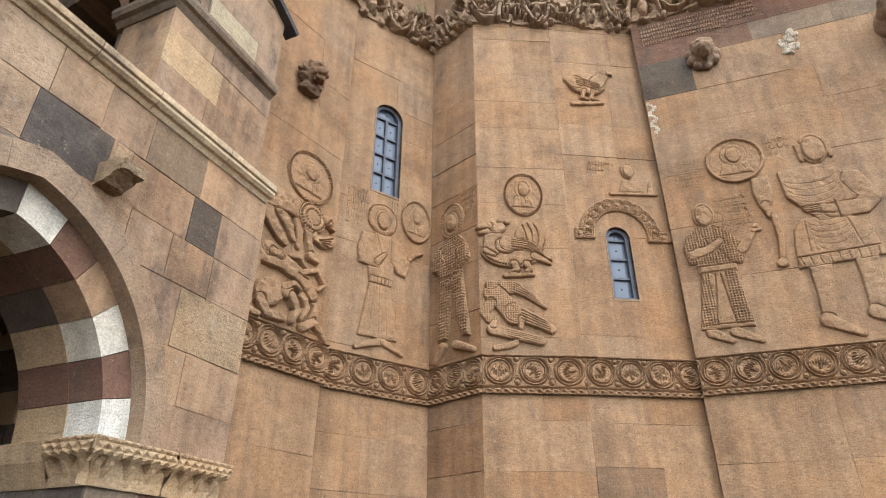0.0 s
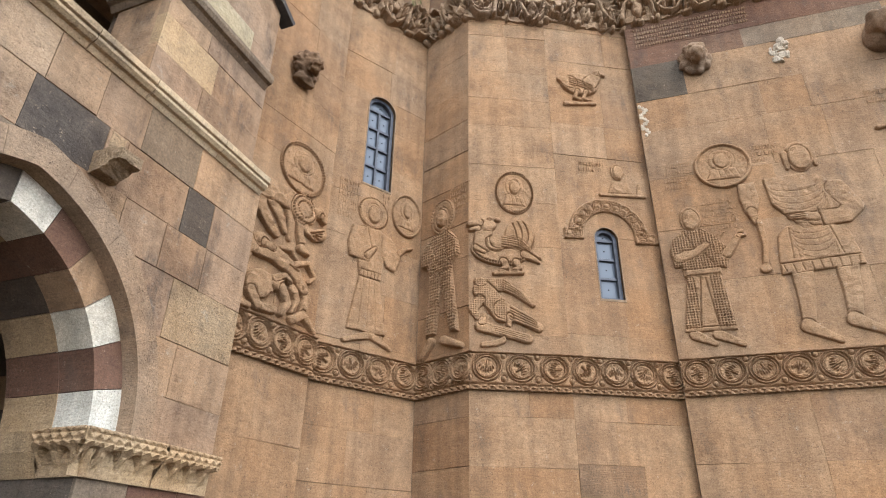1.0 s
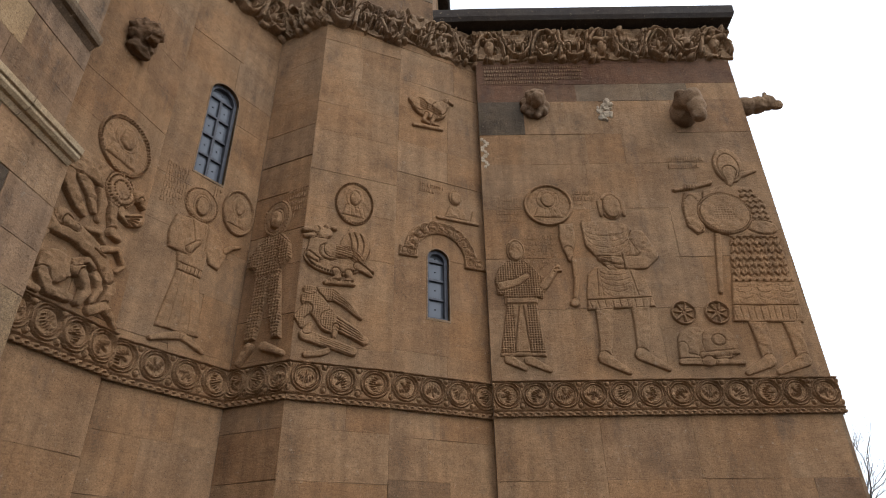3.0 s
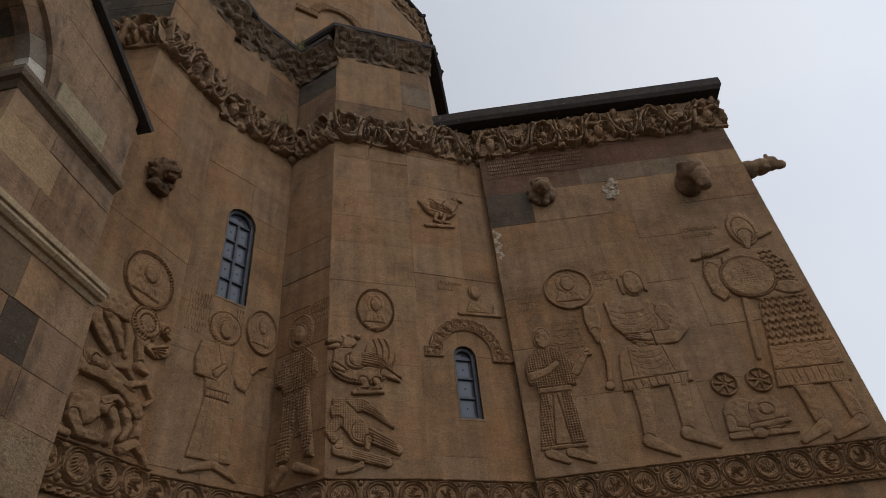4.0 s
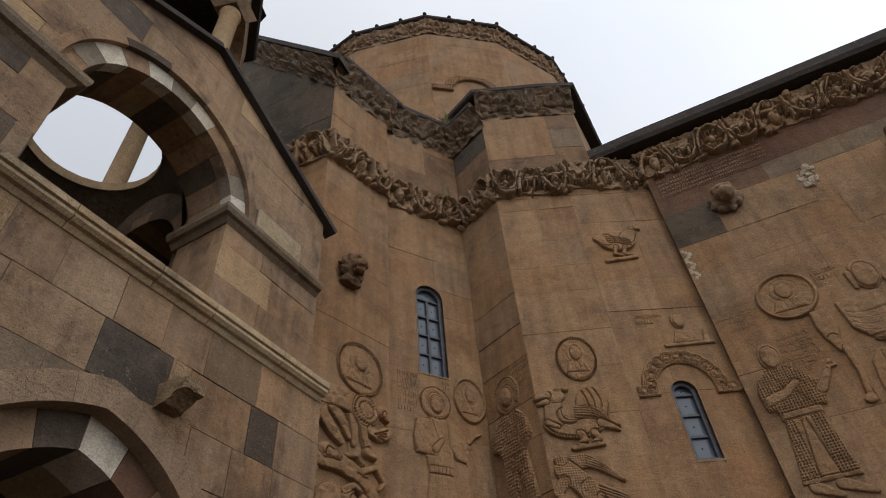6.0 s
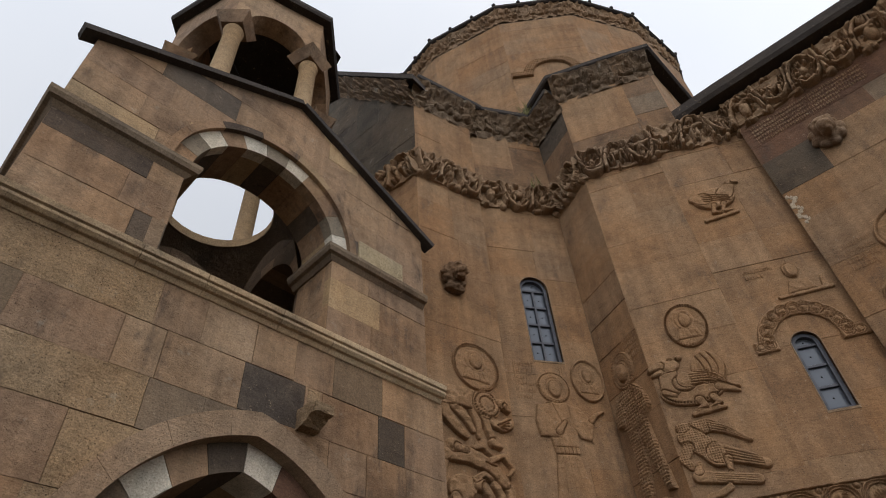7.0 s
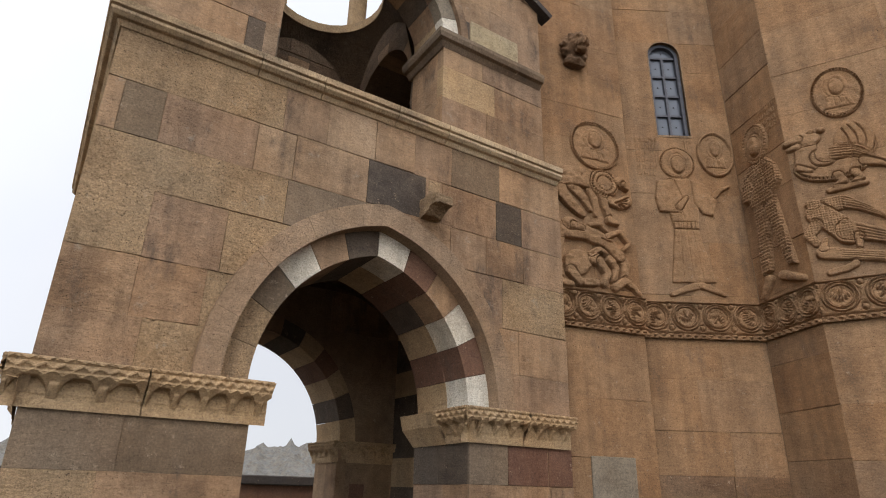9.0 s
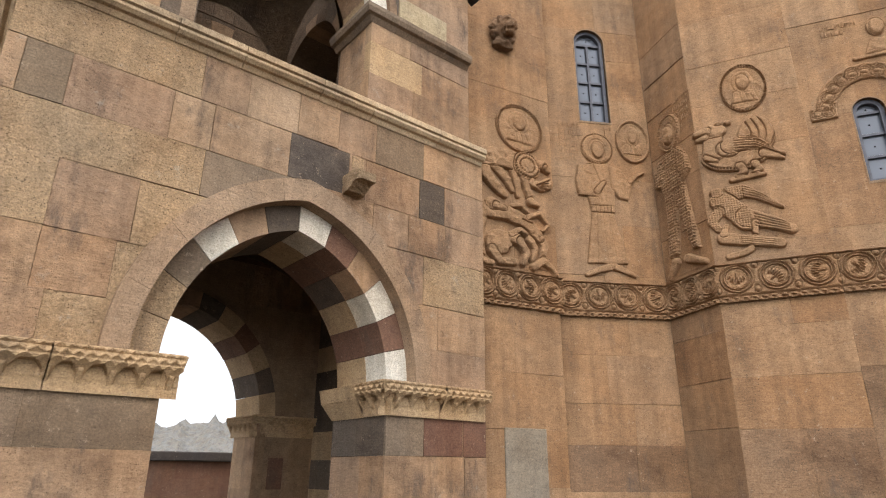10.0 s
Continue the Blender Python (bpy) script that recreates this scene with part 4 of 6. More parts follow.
# upper inhabited vine frieze, deeply cut
def vine_frieze(key, u1, seed, z0=Z_FRZ, z1=Z_FTOP):
    r = random.Random(seed)
    c = Carve(-0.03, z0 - 0.06, u1 + 0.06, z1 - z0 + 0.10, 0.0085, flat=0.92)
    hz = z1 - z0
    c.H[:] = np.where((c.V > z0 + 0.05 + 0.025 * np.sin(c.U * 9 + seed)) & (c.V < z1), 0.028, 0)
    bays = max(2, round(u1 / 0.36))
    w = u1 / bays
    for i in range(bays):
        cx, cz = (i + 0.5) * w, z0 + hz * 0.50
        kind = (i + seed) % 4
        if kind == 0:
            c.ring(cx, cz, w * 0.44, hz * 0.40, 0.040, 0.13)
            c.ring(cx, cz, w * 0.30, hz * 0.27, 0.018, 0.10)
            c.dome(cx, cz, w * 0.12, hz * 0.12, 0.09)
            for k in range(8):
                t = 0.785 * k
                c.dome(cx + w * 0.24 * math.cos(t), cz + hz * 0.24 * math.sin(t), 0.040, 0.020, r.uniform(0.07, 0.11), rot=math.degrees(t))
        elif kind in (1, 3):
            beast(c, cx, cz - 0.01, w * r.uniform(0.85, 1.05), 0.12, 1 if kind == 1 else -1, wing=False, stand=0.48)
        else:
            c.dome(cx, cz - 0.02, w * 0.17, hz * 0.27, 0.12)
            c.dome(cx, cz + hz * 0.30, 0.055, 0.06, 0.13)
            c.limb([(cx - 0.15, cz + 0.06), (cx, cz + 0.04), (cx + 0.15, cz + 0.08)], 0.035, 0.03, 0.12)
        for gx in (i * w + 0.02, i * w + w * 0.96):
            gz = z0 + hz * r.uniform(0.45, 0.85)
            for k in range(8):
                c.dome(gx + (k % 3 - 1) * 0.034 + r.uniform(-0.005, 0.005), gz - (k // 3) * 0.036, 0.022, 0.022, 0.12)
        for _ in range(3):
            c.dome(i * w + r.uniform(0, w), z0 + hz * r.choice((0.08, 0.92)), r.uniform(0.03, 0.06), r.uniform(0.03, 0.05), r.uniform(0.07, 0.11), rot=r.uniform(0, 90))
    for i in range(bays):
        up = 1 if (i + seed // 2) % 2 else -1
        zc = z0 + hz * (0.5 - 0.34 * up)
        e = r.uniform(0.62, 0.80) * hz
        arcs = [(i * w + w * (0.5 - 0.52 * math.cos(math.pi * k / 8)), zc + up * e * math.sin(math.pi * k / 8)) for k in range(9)]
        c.limb(arcs, r.uniform(0.02, 0.03), r.uniform(0.016, 0.026), 0.125)
        tx, tz = arcs[r.randint(2, 6)]
        c.limb([(tx, tz), (tx + r.uniform(-0.08, 0.08), tz - up * 0.10), (tx + r.uniform(-0.12, 0.12), tz - up * 0.16)], 0.018, 0.012, 0.11)
        for _ in range(9):
            c.dome(i * w + r.uniform(0, w), z0 + hz * r.uniform(0.08, 0.95), r.uniform(0.016, 0.036), r.uniform(0.010, 0.020), r.uniform(0.06, 0.12), rot=r.uniform(0, 180))
    c.H[c.V > z1 + 0.02] = 0
    c.worn(0.011, seed)
    ob = c.mesh("vine_frieze", FRIEZE, WALLS[key])
    return tagged(ob, "deeply carved weathered frieze of vines and beasts", "frieze", kind="structure")


vine_frieze("pier_face", LEN["pier_face"], 21)
vine_frieze("niche_west", LEN["niche_west"], 22)
vine_frieze("niche_east", LEN["niche_east"], 23)
vine_frieze("buttress_face", LEN["buttress_face"] + 0.02, 24)
vine_frieze("bay", LEN["bay"], 25, Z_MF - 0.02, Z_MT)
vine_frieze("main", FR + 0.04, 26, Z_MF, Z_MT)
vine_frieze("south_arm", SA_N, 27)


# worn cornice under the upper eave
def worn_cornice(name, owner, u1, z0, z1, seed, out=0.17, material=WORN):
    r = random.Random(seed)
    c = Carve(-0.05, z0, u1 + 0.1, z1 - z0, 0.012, flat=0.85)
    c.H[:] = 0.02
    x = 0.0
    while x < u1:
        w = r.uniform(0.16, 0.34)
        for _ in range(5):
            c.dome(x + r.uniform(0, w), z0 + (z1 - z0) * r.uniform(0.25, 0.8), r.uniform(0.04, 0.11), r.uniform(0.05, 0.12), r.uniform(0.03, 0.09), rot=r.uniform(0, 20))
        c.slab([(x + 0.01, z0 + 0.16), (x + w - 0.02, z0 + 0.14), (x + w - 0.02, z0 + 0.19 + r.uniform(0, 0.1)), (x + 0.01, z0 + 0.20 + r.uniform(0, 0.1))], r.uniform(0.05, 0.10), 0.03)
        x += w
    c.worn(0.026, seed)
    f = lambda U, V: out * np.clip((V - z0) / (z1 - z0), 0, 1) ** 2 - 0.01
    ob = c.mesh(name, material, owner, lift=f, everywhere=True)
    return ob


for i, (key, n) in enumerate((("pier_face", LEN["pier_face"]), ("niche_west", LEN["niche_west"]), ("niche_east", LEN["niche_east"]), ("buttress_face", LEN["buttress_face"]), ("upper_bay", length(DE, UB)))):
    top_ = Z_UPE if key in ("buttress_face", "upper_bay") else Z_UP
    tagged(worn_cornice("worn_cornice", WALLS[key], n, top_ - 0.43, top_ + 0.04, 60 + i), "eroded carved cornice under the upper eave", "cornice", kind="structure")
rake = worn_cornice("worn_cornice", WALLS["south_arm"], SA_N, Z_UP - 0.47, Z_UP + 0.02, 59)
rake.data.transform(Matrix(((1, 0, 0, 0), (-(SA_TOP - Z_UP) / SA_N, 1, 0, SA_TOP - Z_UP), (0, 0, 1, 0), (0, 0, 0, 1))))
tagged(rake, "eroded carved cornice along the gable of the south arm", "cornice", kind="structure")
for i, w in enumerate([o for o in drum.children if o.name.startswith("drum_wall")]):
    if w.children:
        ob = worn_cornice("cornice", w, length(drum_pts[0], drum_pts[1]), DH - 0.5, DH + 0.02, 80 + i, 0.10, FRIEZE)
        ob.parent = drum
# brow moulding over the drum's window
for j, w in enumerate([o for o in drum.children if o.name.startswith("drum_wall")]):
    if j == 13:
        c = Carve(0.0, 12.0, length(drum_pts[0], drum_pts[1]), 1.4, 0.014, flat=0.8)
        cx = length(drum_pts[0], drum_pts[1]) / 2
        s = np.abs(np.hypot(c.U - cx, (c.V - 12.5)) - 0.50) - 0.10
        c.lay(np.where(c.V < 12.5, 1.0, s), 0.08)
        for q in (-1, 1):
            c.slab([(cx + q * 0.40, 12.42), (cx + q * 0.86, 12.42), (cx + q * 0.86, 12.60), (cx + q * 0.40, 12.60)], 0.08)
        c.hatch(0, 3, 11, 13, 0.07, 0.02)
        ob = c.mesh("window_brow", CARVED, w)
        ob.parent = drum

# ---- carved figures ----
def carved(c, name, key, label, category="relief", material=CARVED, amp=0.003, seed=1):
    c.worn(amp, seed)
    ob = c.mesh(name, material, WALLS[key])
    return tagged(ob, label, category)


def bars(key, name, u0, v1, wide, rows_, pitch, seed, label, material=CARVED, tall=0.62, h=0.009):
    """Rows of plain short bars for worn lettering."""
    r = random.Random(seed)
    bm = bmesh.new()
    for k in range(rows_):
        u = u0
        end = u0 + wide * (1 if k < rows_ - 1 else r.uniform(0.4, 0.9))
        while u < end - 0.02:
            w = r.uniform(0.010, 0.022)
            v = v1 - k * pitch
            prism(bm, rect(u, u + 0.006, v - pitch * tall, v), -0.01, h)
            if r.random() < 0.7:
                prism(bm, rect(u + 0.0062, u + w, v - pitch * tall * r.choice((1, 0.55, 0.25)), v - pitch * tall * r.choice((1, 0.55, 0.25)) + 0.006), -0.01, h)
            u += w + r.uniform(0.008, 0.016)
    ob = solid(name, bm, material)
    ob.matrix_basis = WALLS[key].matrix_basis.copy()
    return tagged(ob, label, "inscription", kind="stuff")


INS = "worn unreadable inscription cut into the tuff wall"


def face(c, x, z, rx, ry, h):
    """A plain worn head: hair line, smooth oval, brow and chin left blank."""
    c.dome(x, z + 0.12 * ry, rx * 1.3, ry * 1.2, h * 0.85, edge=0.03)
    c.dome(x, z, rx, ry, h * 1.6, edge=rx)


def folds(c, x, z, w, drop, n, wd=0.005, depth=0.0045):
    """Hanging U-shaped folds, one under another."""
    for k in range(n):
        y = z - k * drop / n
        c.cut([(x + w * math.cos(t * math.pi / 8), y - (0.35 + 0.12 * k) * w * math.sin(t * math.pi / 8)) for t in range(9)], wd, depth)


# main wall
c = Carve(0.40, 4.76, 0.62, 0.62, 0.0065)
medallion(c, 0.70, 5.07, 0.265, 0.265, 0.05)
carved(c, "medallion", "main", "round carved medallion with a plain bust in a ring")
c = Carve(0.02, 3.16, 0.80, 1.56, 0.0065)
for x0, z0, x1, z1 in ((0.17, 3.34, 0.32, 3.25), (0.36, 3.33, 0.55, 3.23)):
    c.limb([(x0, z0), (x1, z1)], 0.05, 0.028, 0.05)
c.slab([(0.09, 3.37), (0.53, 3.36), (0.48, 3.95), (0.19, 3.95)], 0.045, 0.03)
c.slab([(0.17, 3.90), (0.50, 3.90), (0.48, 4.32), (0.39, 4.40), (0.22, 4.40), (0.13, 4.32)], 0.05, 0.03)
c.slab([(0.13, 4.33), (0.075, 4.18), (0.10, 4.01), (0.22, 4.01), (0.31, 4.16), (0.22, 4.38)], 0.055, 0.03)
c.slab([(0.37, 4.37), (0.47, 4.33), (0.61, 4.14), (0.55, 3.96), (0.46, 3.98), (0.37, 4.14)], 0.055, 0.03)
c.hatch(0.0, 0.72, 3.97, 4.40, 0.05, 0.02)
c.hatch(0.0, 0.25, 3.40, 3.90, 0.05, 0.02)
c.hatch(0.38, 0.72, 3.40, 3.90, 0.05, 0.02)
c.cut([(0.30, 3.88), (0.23, 3.42)], 0.007, 0.02)
c.cut([(0.34, 3.88), (0.38, 3.42)], 0.007, 0.02)
c.cut([(0.05, 3.41), (0.58, 3.40)], 0.006, 0.015)
c.slab([(0.18, 3.91), (0.49, 3.91), (0.49, 3.97), (0.18, 3.97)], 0.055, 0.012)
c.limb([(0.15, 4.10), (0.30, 4.14), (0.40, 4.21)], 0.05, 0.03, 0.065)
c.limb([(0.57, 4.10), (0.66, 4.22), (0.73, 4.32)], 0.045, 0.024, 0.06)
c.limb([(0.70, 4.27), (0.76, 4.27)], 0.02, 0.012, 0.05)
face(c, 0.31, 4.50, 0.075, 0.115, 0.05)
carved(c, "robed_relief", "main", "low relief of a figure in a patterned robe", seed=2)
c = Carve(0.74, 3.15, 1.06, 2.14, 0.0068)
for x, z1, fx in ((1.12, 3.37, 1.29), (1.475, 3.40, 1.66)):
    c.limb([(x + 0.02, 3.88), (x + 0.005, 3.62), (x - 0.03, z1)], 0.092, 0.056, 0.055)
    c.limb([(x - 0.05, z1 - 0.03), (fx, z1 - 0.17)], 0.062, 0.03, 0.055)
c.slab([(1.02, 4.22), (1.10, 4.31), (1.46, 4.31), (1.60, 4.20), (1.65, 3.86), (0.975, 3.83), (0.985, 4.02)], 0.05, 0.03)
c.cut([(0.96, 3.935), (1.68, 3.96)], 0.006, 0.018)
for k in range(9):
    c.cut([(1.00 + 0.075 * k, 3.93), (1.02 + 0.072 * k, 3.85)], 0.005, 0.012)
c.slab([(1.06, 4.27), (1.49, 4.27), (1.64, 4.55), (1.52, 4.80), (1.36, 4.86), (0.98, 4.84), (0.90, 4.74), (1.04, 4.55)], 0.052, 0.03)
folds(c, 1.27, 4.74, 0.22, 0.26, 6)
folds(c, 1.30, 4.26, 0.16, 0.30, 7)
c.cut([(1.12, 4.28), (1.10, 3.98)], 0.006, 0.012)
c.cut([(1.45, 4.26), (1.50, 3.98)], 0.006, 0.012)
c.slab([(0.79, 4.82), (0.94, 4.83), (0.95, 4.62), (0.90, 4.47), (0.80, 4.50), (0.775, 4.66)], 0.06, 0.03)
c.limb([(0.855, 4.50), (0.875, 4.40)], 0.045, 0.035, 0.06)
c.limb([(0.90, 4.38), (0.905, 4.16), (0.865, 3.93)], 0.03, 0.026, 0.055)
c.dome(0.86, 3.91, 0.05, 0.045, 0.06)
c.limb([(1.60, 4.64), (1.69, 4.44), (1.60, 4.35), (1.36, 4.35)], 0.095, 0.07, 0.062)
c.limb([(1.36, 4.37), (1.17, 4.40)], 0.05, 0.03, 0.075)
for k in range(4):
    c.cut([(1.28, 4.42 - k * 0.022), (1.13, 4.43 - k * 0.022)], 0.004, 0.015)
c.cut([(1.40, 4.45), (1.41, 4.27)], 0.006, 0.02)
face(c, 1.378, 5.03, 0.095, 0.145, 0.055)
for x in (1.255, 1.50):
    c.limb([(x, 5.10), (x + 0.005, 4.93)], 0.03, 0.02, 0.045)
carved(c, "warrior_relief", "main", "tall relief of a figure in a short tunic with bare legs", seed=3)
c = Carve(2.02, 3.12, 1.14, 2.72, 0.007)
for x, z1, fx in ((2.60, 3.33, 2.39), (2.93, 3.33, 2.68)):
    c.limb([(x, 3.72), (x + 0.01, 3.55), (x + 0.01, z1)], 0.095, 0.06, 0.055)
    c.limb([(x + 0.02, z1 - 0.04), (fx, z1 - 0.15)], 0.062, 0.03, 0.055)
c.slab([(2.37, 3.69), (3.05, 3.67), (3.09, 4.12), (2.46, 4.13)], 0.05, 0.025)
for x in (2.55, 2.76, 2.97):
    folds(c, x, 4.08, 0.075, 0.22, 4)
c.cut([(2.36, 3.86), (3.10, 3.85)], 0.006, 0.018)
for k in range(10):
    c.cut([(2.40 + 0.066 * k, 3.85), (2.41 + 0.064 * k, 3.71)], 0.005, 0.010)
c.slab([(2.46, 4.11), (3.07, 4.10), (3.07, 4.64), (2.56, 4.66)], 0.055, 0.025)
c.rows(2.4, 3.12, 4.12, 4.66, 0.085, 0.026)
c.hatch(2.4, 3.12, 4.12, 4.66, 0.075, 0.012, 0.15)
c.slab([(2.40, 5.22), (2.62, 5.30), (2.92, 5.26), (3.04, 5.04), (3.06, 4.62), (2.56, 4.64), (2.32, 4.92)], 0.052, 0.03)
c.rows(2.78, 3.12, 4.80, 5.22, 0.07, 0.02)
c.slab([(2.19, 5.20), (2.40, 5.20), (2.36, 4.96), (2.34, 4.72), (2.24, 4.67), (2.145, 4.78), (2.135, 5.02)], 0.06, 0.03)
c.beads(2.24, 4.92, 0.095, 0.235, 34, 0.006, 0.02)
c.limb([(2.10, 5.235), (2.30, 5.27), (2.50, 5.33)], 0.026, 0.03, 0.07)
for k in range(4):
    c.limb([(2.21 + 0.03 * k, 5.25), (2.215 + 0.03 * k, 5.29)], 0.016, 0.012, 0.08)
c.limb([(2.44, 4.66), (2.38, 4.32), (2.325, 4.01)], 0.036, 0.026, 0.05)
c.dome(2.93, 4.74, 0.16, 0.085, 0.075, rot=-6, edge=0.03)
c.dome(2.565, 4.92, 0.285, 0.258, 0.085, edge=0.03)
c.beads(2.565, 4.92, 0.262, 0.236, 64, 0.006, 0.025)
c.hatch(2.47, 2.66, 4.83, 5.01, 0.06, 0.008)
c.dome(2.755, 5.56, 0.165, 0.235, 0.06, edge=0.05)
c.dome(2.745, 5.53, 0.115, 0.175, 0.08, edge=0.06)
c.limb([(2.74, 5.46), (2.715, 5.30)], 0.075, 0.03, 0.07)
c.limb([(2.88, 5.43), (3.04, 5.48)], 0.035, 0.02, 0.055)
carved(c, "shield_bearer_relief", "main", "tall relief of a figure holding a round shield", seed=4)
for x in (1.91, 2.24):
    c = Carve(x - 0.16, 3.63, 0.32, 0.32, 0.006)
    c.dome(x, 3.79, 0.13, 0.125, 0.04, edge=0.02)
    c.H -= np.where(c.far_ell(x, 3.79, 0.10, 0.10) < 0, 0.022, 0)
    rosette(c, x, 3.79, 0.115, 0.06, 7)
    tagged(carved(c, "rosette", "main", "round carved wheel rosette of grey tuff", "rosette"), group="rosettes on the wall")
c = Carve(1.74, 3.18, 0.70, 0.50, 0.0065)
c.dome(1.96, 3.48, 0.17, 0.16, 0.05, edge=0.05)
c.dome(2.19, 3.47, 0.17, 0.17, 0.055, edge=0.05)
c.dome(2.18, 3.50, 0.065, 0.055, 0.065, edge=0.02)
c.limb([(1.83, 3.44), (1.82, 3.34), (1.95, 3.31)], 0.045, 0.04, 0.055)
c.limb([(1.80, 3.29), (2.37, 3.28)], 0.032, 0.026, 0.055)
c.limb([(2.0, 3.35), (2.34, 3.38)], 0.03, 0.025, 0.06)
c.dome(2.05, 3.29, 0.07, 0.05, 0.065)
carved(c, "reclining_relief", "main", "rounded low relief of a reclining form", seed=6)
bars("main", "inscription", 0.15, 5.18, 0.28, 4, 0.085, 5, INS)
bars("main", "inscription", 0.99, 5.25, 0.22, 3, 0.075, 6, INS)
bars("main", "inscription", 0.43, 4.69, 0.30, 6, 0.07, 7, INS)
bars("main", "inscription", 2.10, 5.69, 0.42, 2, 0.095, 8, INS)
bars("main", "inscription", 0.10, 7.13, 1.22, 5, 0.062, 9, "dense worn inscription on a red-brown stone panel", FRIEZE)
# bay with the small window
c = Carve(0.01, 4.24, 1.04, 0.60, 0.0065)
s = np.maximum(np.abs(np.hypot(c.U - 0.50, (c.V - 4.37) * 0.98) - 0.335) - 0.075, 4.36 - c.V)
c.lay(s, 0.06, 0.03)
for a, b in ((0.04, 0.24), (0.76, 1.02)):
    c.slab([(a, 4.30), (b, 4.31), (b, 4.43), (a, 4.42)], 0.06, 0.02)
for k in range(11):
    t = math.pi * (k + 0.5) / 11
    c.dome(0.50 + 0.335 * math.cos(t), 4.37 + 0.335 * math.sin(t), 0.022, 0.03, 0.068, rot=math.degrees(t))
    c.ring(0.50 + 0.335 * math.cos(t), 4.37 + 0.335 * math.sin(t), 0.05, 0.05, 0.012, 0.066)
for x in (0.09, 0.17, 0.83, 0.92):
    c.ring(x, 4.365, 0.038, 0.038, 0.012, 0.066)
carved(c, "window_hood", "bay", "carved vine hood mould over the small window", "hood mould")
c = Carve(0.40, 4.80, 0.60, 0.50, 0.0065)
c.limb([(0.46, 4.845), (0.93, 4.865)], 0.022, 0.022, 0.05)
c.slab([(0.54, 4.87), (0.82, 4.88), (0.76, 5.02), (0.60, 5.02)], 0.035, 0.03)
face(c, 0.67, 5.13, 0.058, 0.085, 0.045)
c.limb([(0.88, 4.88), (0.89, 5.0)], 0.035, 0.02, 0.04)
carved(c, "bust_relief", "bay", "small plain bust relief above the window hood", seed=8)
bars("bay", "inscription", 0.26, 5.24, 0.30, 2, 0.07, 11, INS)
c = Carve(0.10, 5.90, 0.64, 0.72, 0.0065)
c.dome(0.36, 6.28, 0.215, 0.155, 0.085, edge=0.05)
c.limb([(0.48, 6.31), (0.55, 6.40), (0.565, 6.46)], 0.085, 0.045, 0.075)
c.dome(0.585, 6.475, 0.055, 0.045, 0.085)
c.limb([(0.62, 6.475), (0.67, 6.45)], 0.022, 0.012, 0.06)
c.limb([(0.24, 6.29), (0.15, 6.34)], 0.085, 0.05, 0.07)
for dx in (0.32, 0.42):
    c.limb([(dx, 6.17), (dx - 0.03, 6.08), (dx + 0.05, 6.05)], 0.026, 0.02, 0.07)
c.limb([(0.18, 5.99), (0.52, 6.03)], 0.028, 0.022, 0.055)
for k in range(4):
    c.cut([(0.24, 6.34 - 0.03 * k), (0.40, 6.31 - 0.03 * k), (0.50, 6.26 - 0.025 * k)], 0.005, 0.022)
carved(c, "bird_relief", "bay", "carved standing bird relief high on the wall", seed=9)
# buttress face
c = Carve(0.22, 4.50, 0.48, 0.58, 0.0065)
medallion(c, 0.455, 4.785, 0.195, 0.25, 0.05, 46)
carved(c, "medallion", "buttress_face", "oval carved medallion with drilled rim and plain bust", seed=10)
c = Carve(-0.03, 3.84, 0.74, 0.70, 0.006)
c.dome(0.49, 4.28, 0.15, 0.19, 0.045, edge=0.02)
for k in range(4):
    c.cut([(0.40 + 0.06 * k + 0.05 * math.sin(t * 0.5), 4.46 - 0.05 * t) for t in range(7)], 0.006, 0.02)
c.dome(0.30, 4.13, 0.285, 0.165, 0.07, edge=0.05)
c.beads(0.30, 4.13, 0.255, 0.14, 56, 0.007, 0.04)
c.limb([(0.13, 4.18), (0.14, 4.34)], 0.095, 0.08, 0.08)
c.dome(0.155, 4.39, 0.11, 0.07, 0.095)
c.limb([(0.09, 4.40), (0.0, 4.385)], 0.04, 0.028, 0.085)
c.limb([(0.08, 4.34), (0.01, 4.325)], 0.03, 0.02, 0.075)
c.dome(0.20, 4.46, 0.03, 0.024, 0.08)
c.dome(0.275, 4.455, 0.034, 0.028, 0.075)
c.limb([(0.06, 4.13), (0.14, 4.09)], 0.03, 0.02, 0.085)
c.dome(0.25, 4.19, 0.10, 0.085, 0.095, edge=0.03)
c.limb([(0.27, 4.215), (0.45, 4.20), (0.67, 4.055)], 0.078, 0.02, 0.10)
for k in range(6):
    c.cut([(0.30, 4.27 - k * 0.024), (0.46, 4.25 - k * 0.024), (0.66, 4.08 - k * 0.010)], 0.005, 0.013)
c.limb([(0.52, 4.09), (0.66, 4.02)], 0.04, 0.018, 0.07)
for x in (0.32, 0.44):
    c.limb([(x, 4.0), (x + 0.03, 3.95), (x - 0.04, 3.905)], 0.038, 0.024, 0.08)
c.limb([(0.24, 3.885), (0.50, 3.90)], 0.026, 0.02, 0.065)
carved(c, "winged_beast_relief", "buttress_face", "carved winged beast with a drilled outline", seed=12)
c = Carve(-0.01, 3.13, 0.68, 0.74, 0.006)
c.limb([(0.15, 3.74), (0.30, 3.77), (0.40, 3.72), (0.58, 3.58)], 0.085, 0.022, 0.075)
c.limb([(0.12, 3.70), (0.22, 3.60), (0.30, 3.50)], 0.09, 0.10, 0.085)
c.limb([(0.30, 3.52), (0.46, 3.46), (0.62, 3.37)], 0.085, 0.045, 0.08)
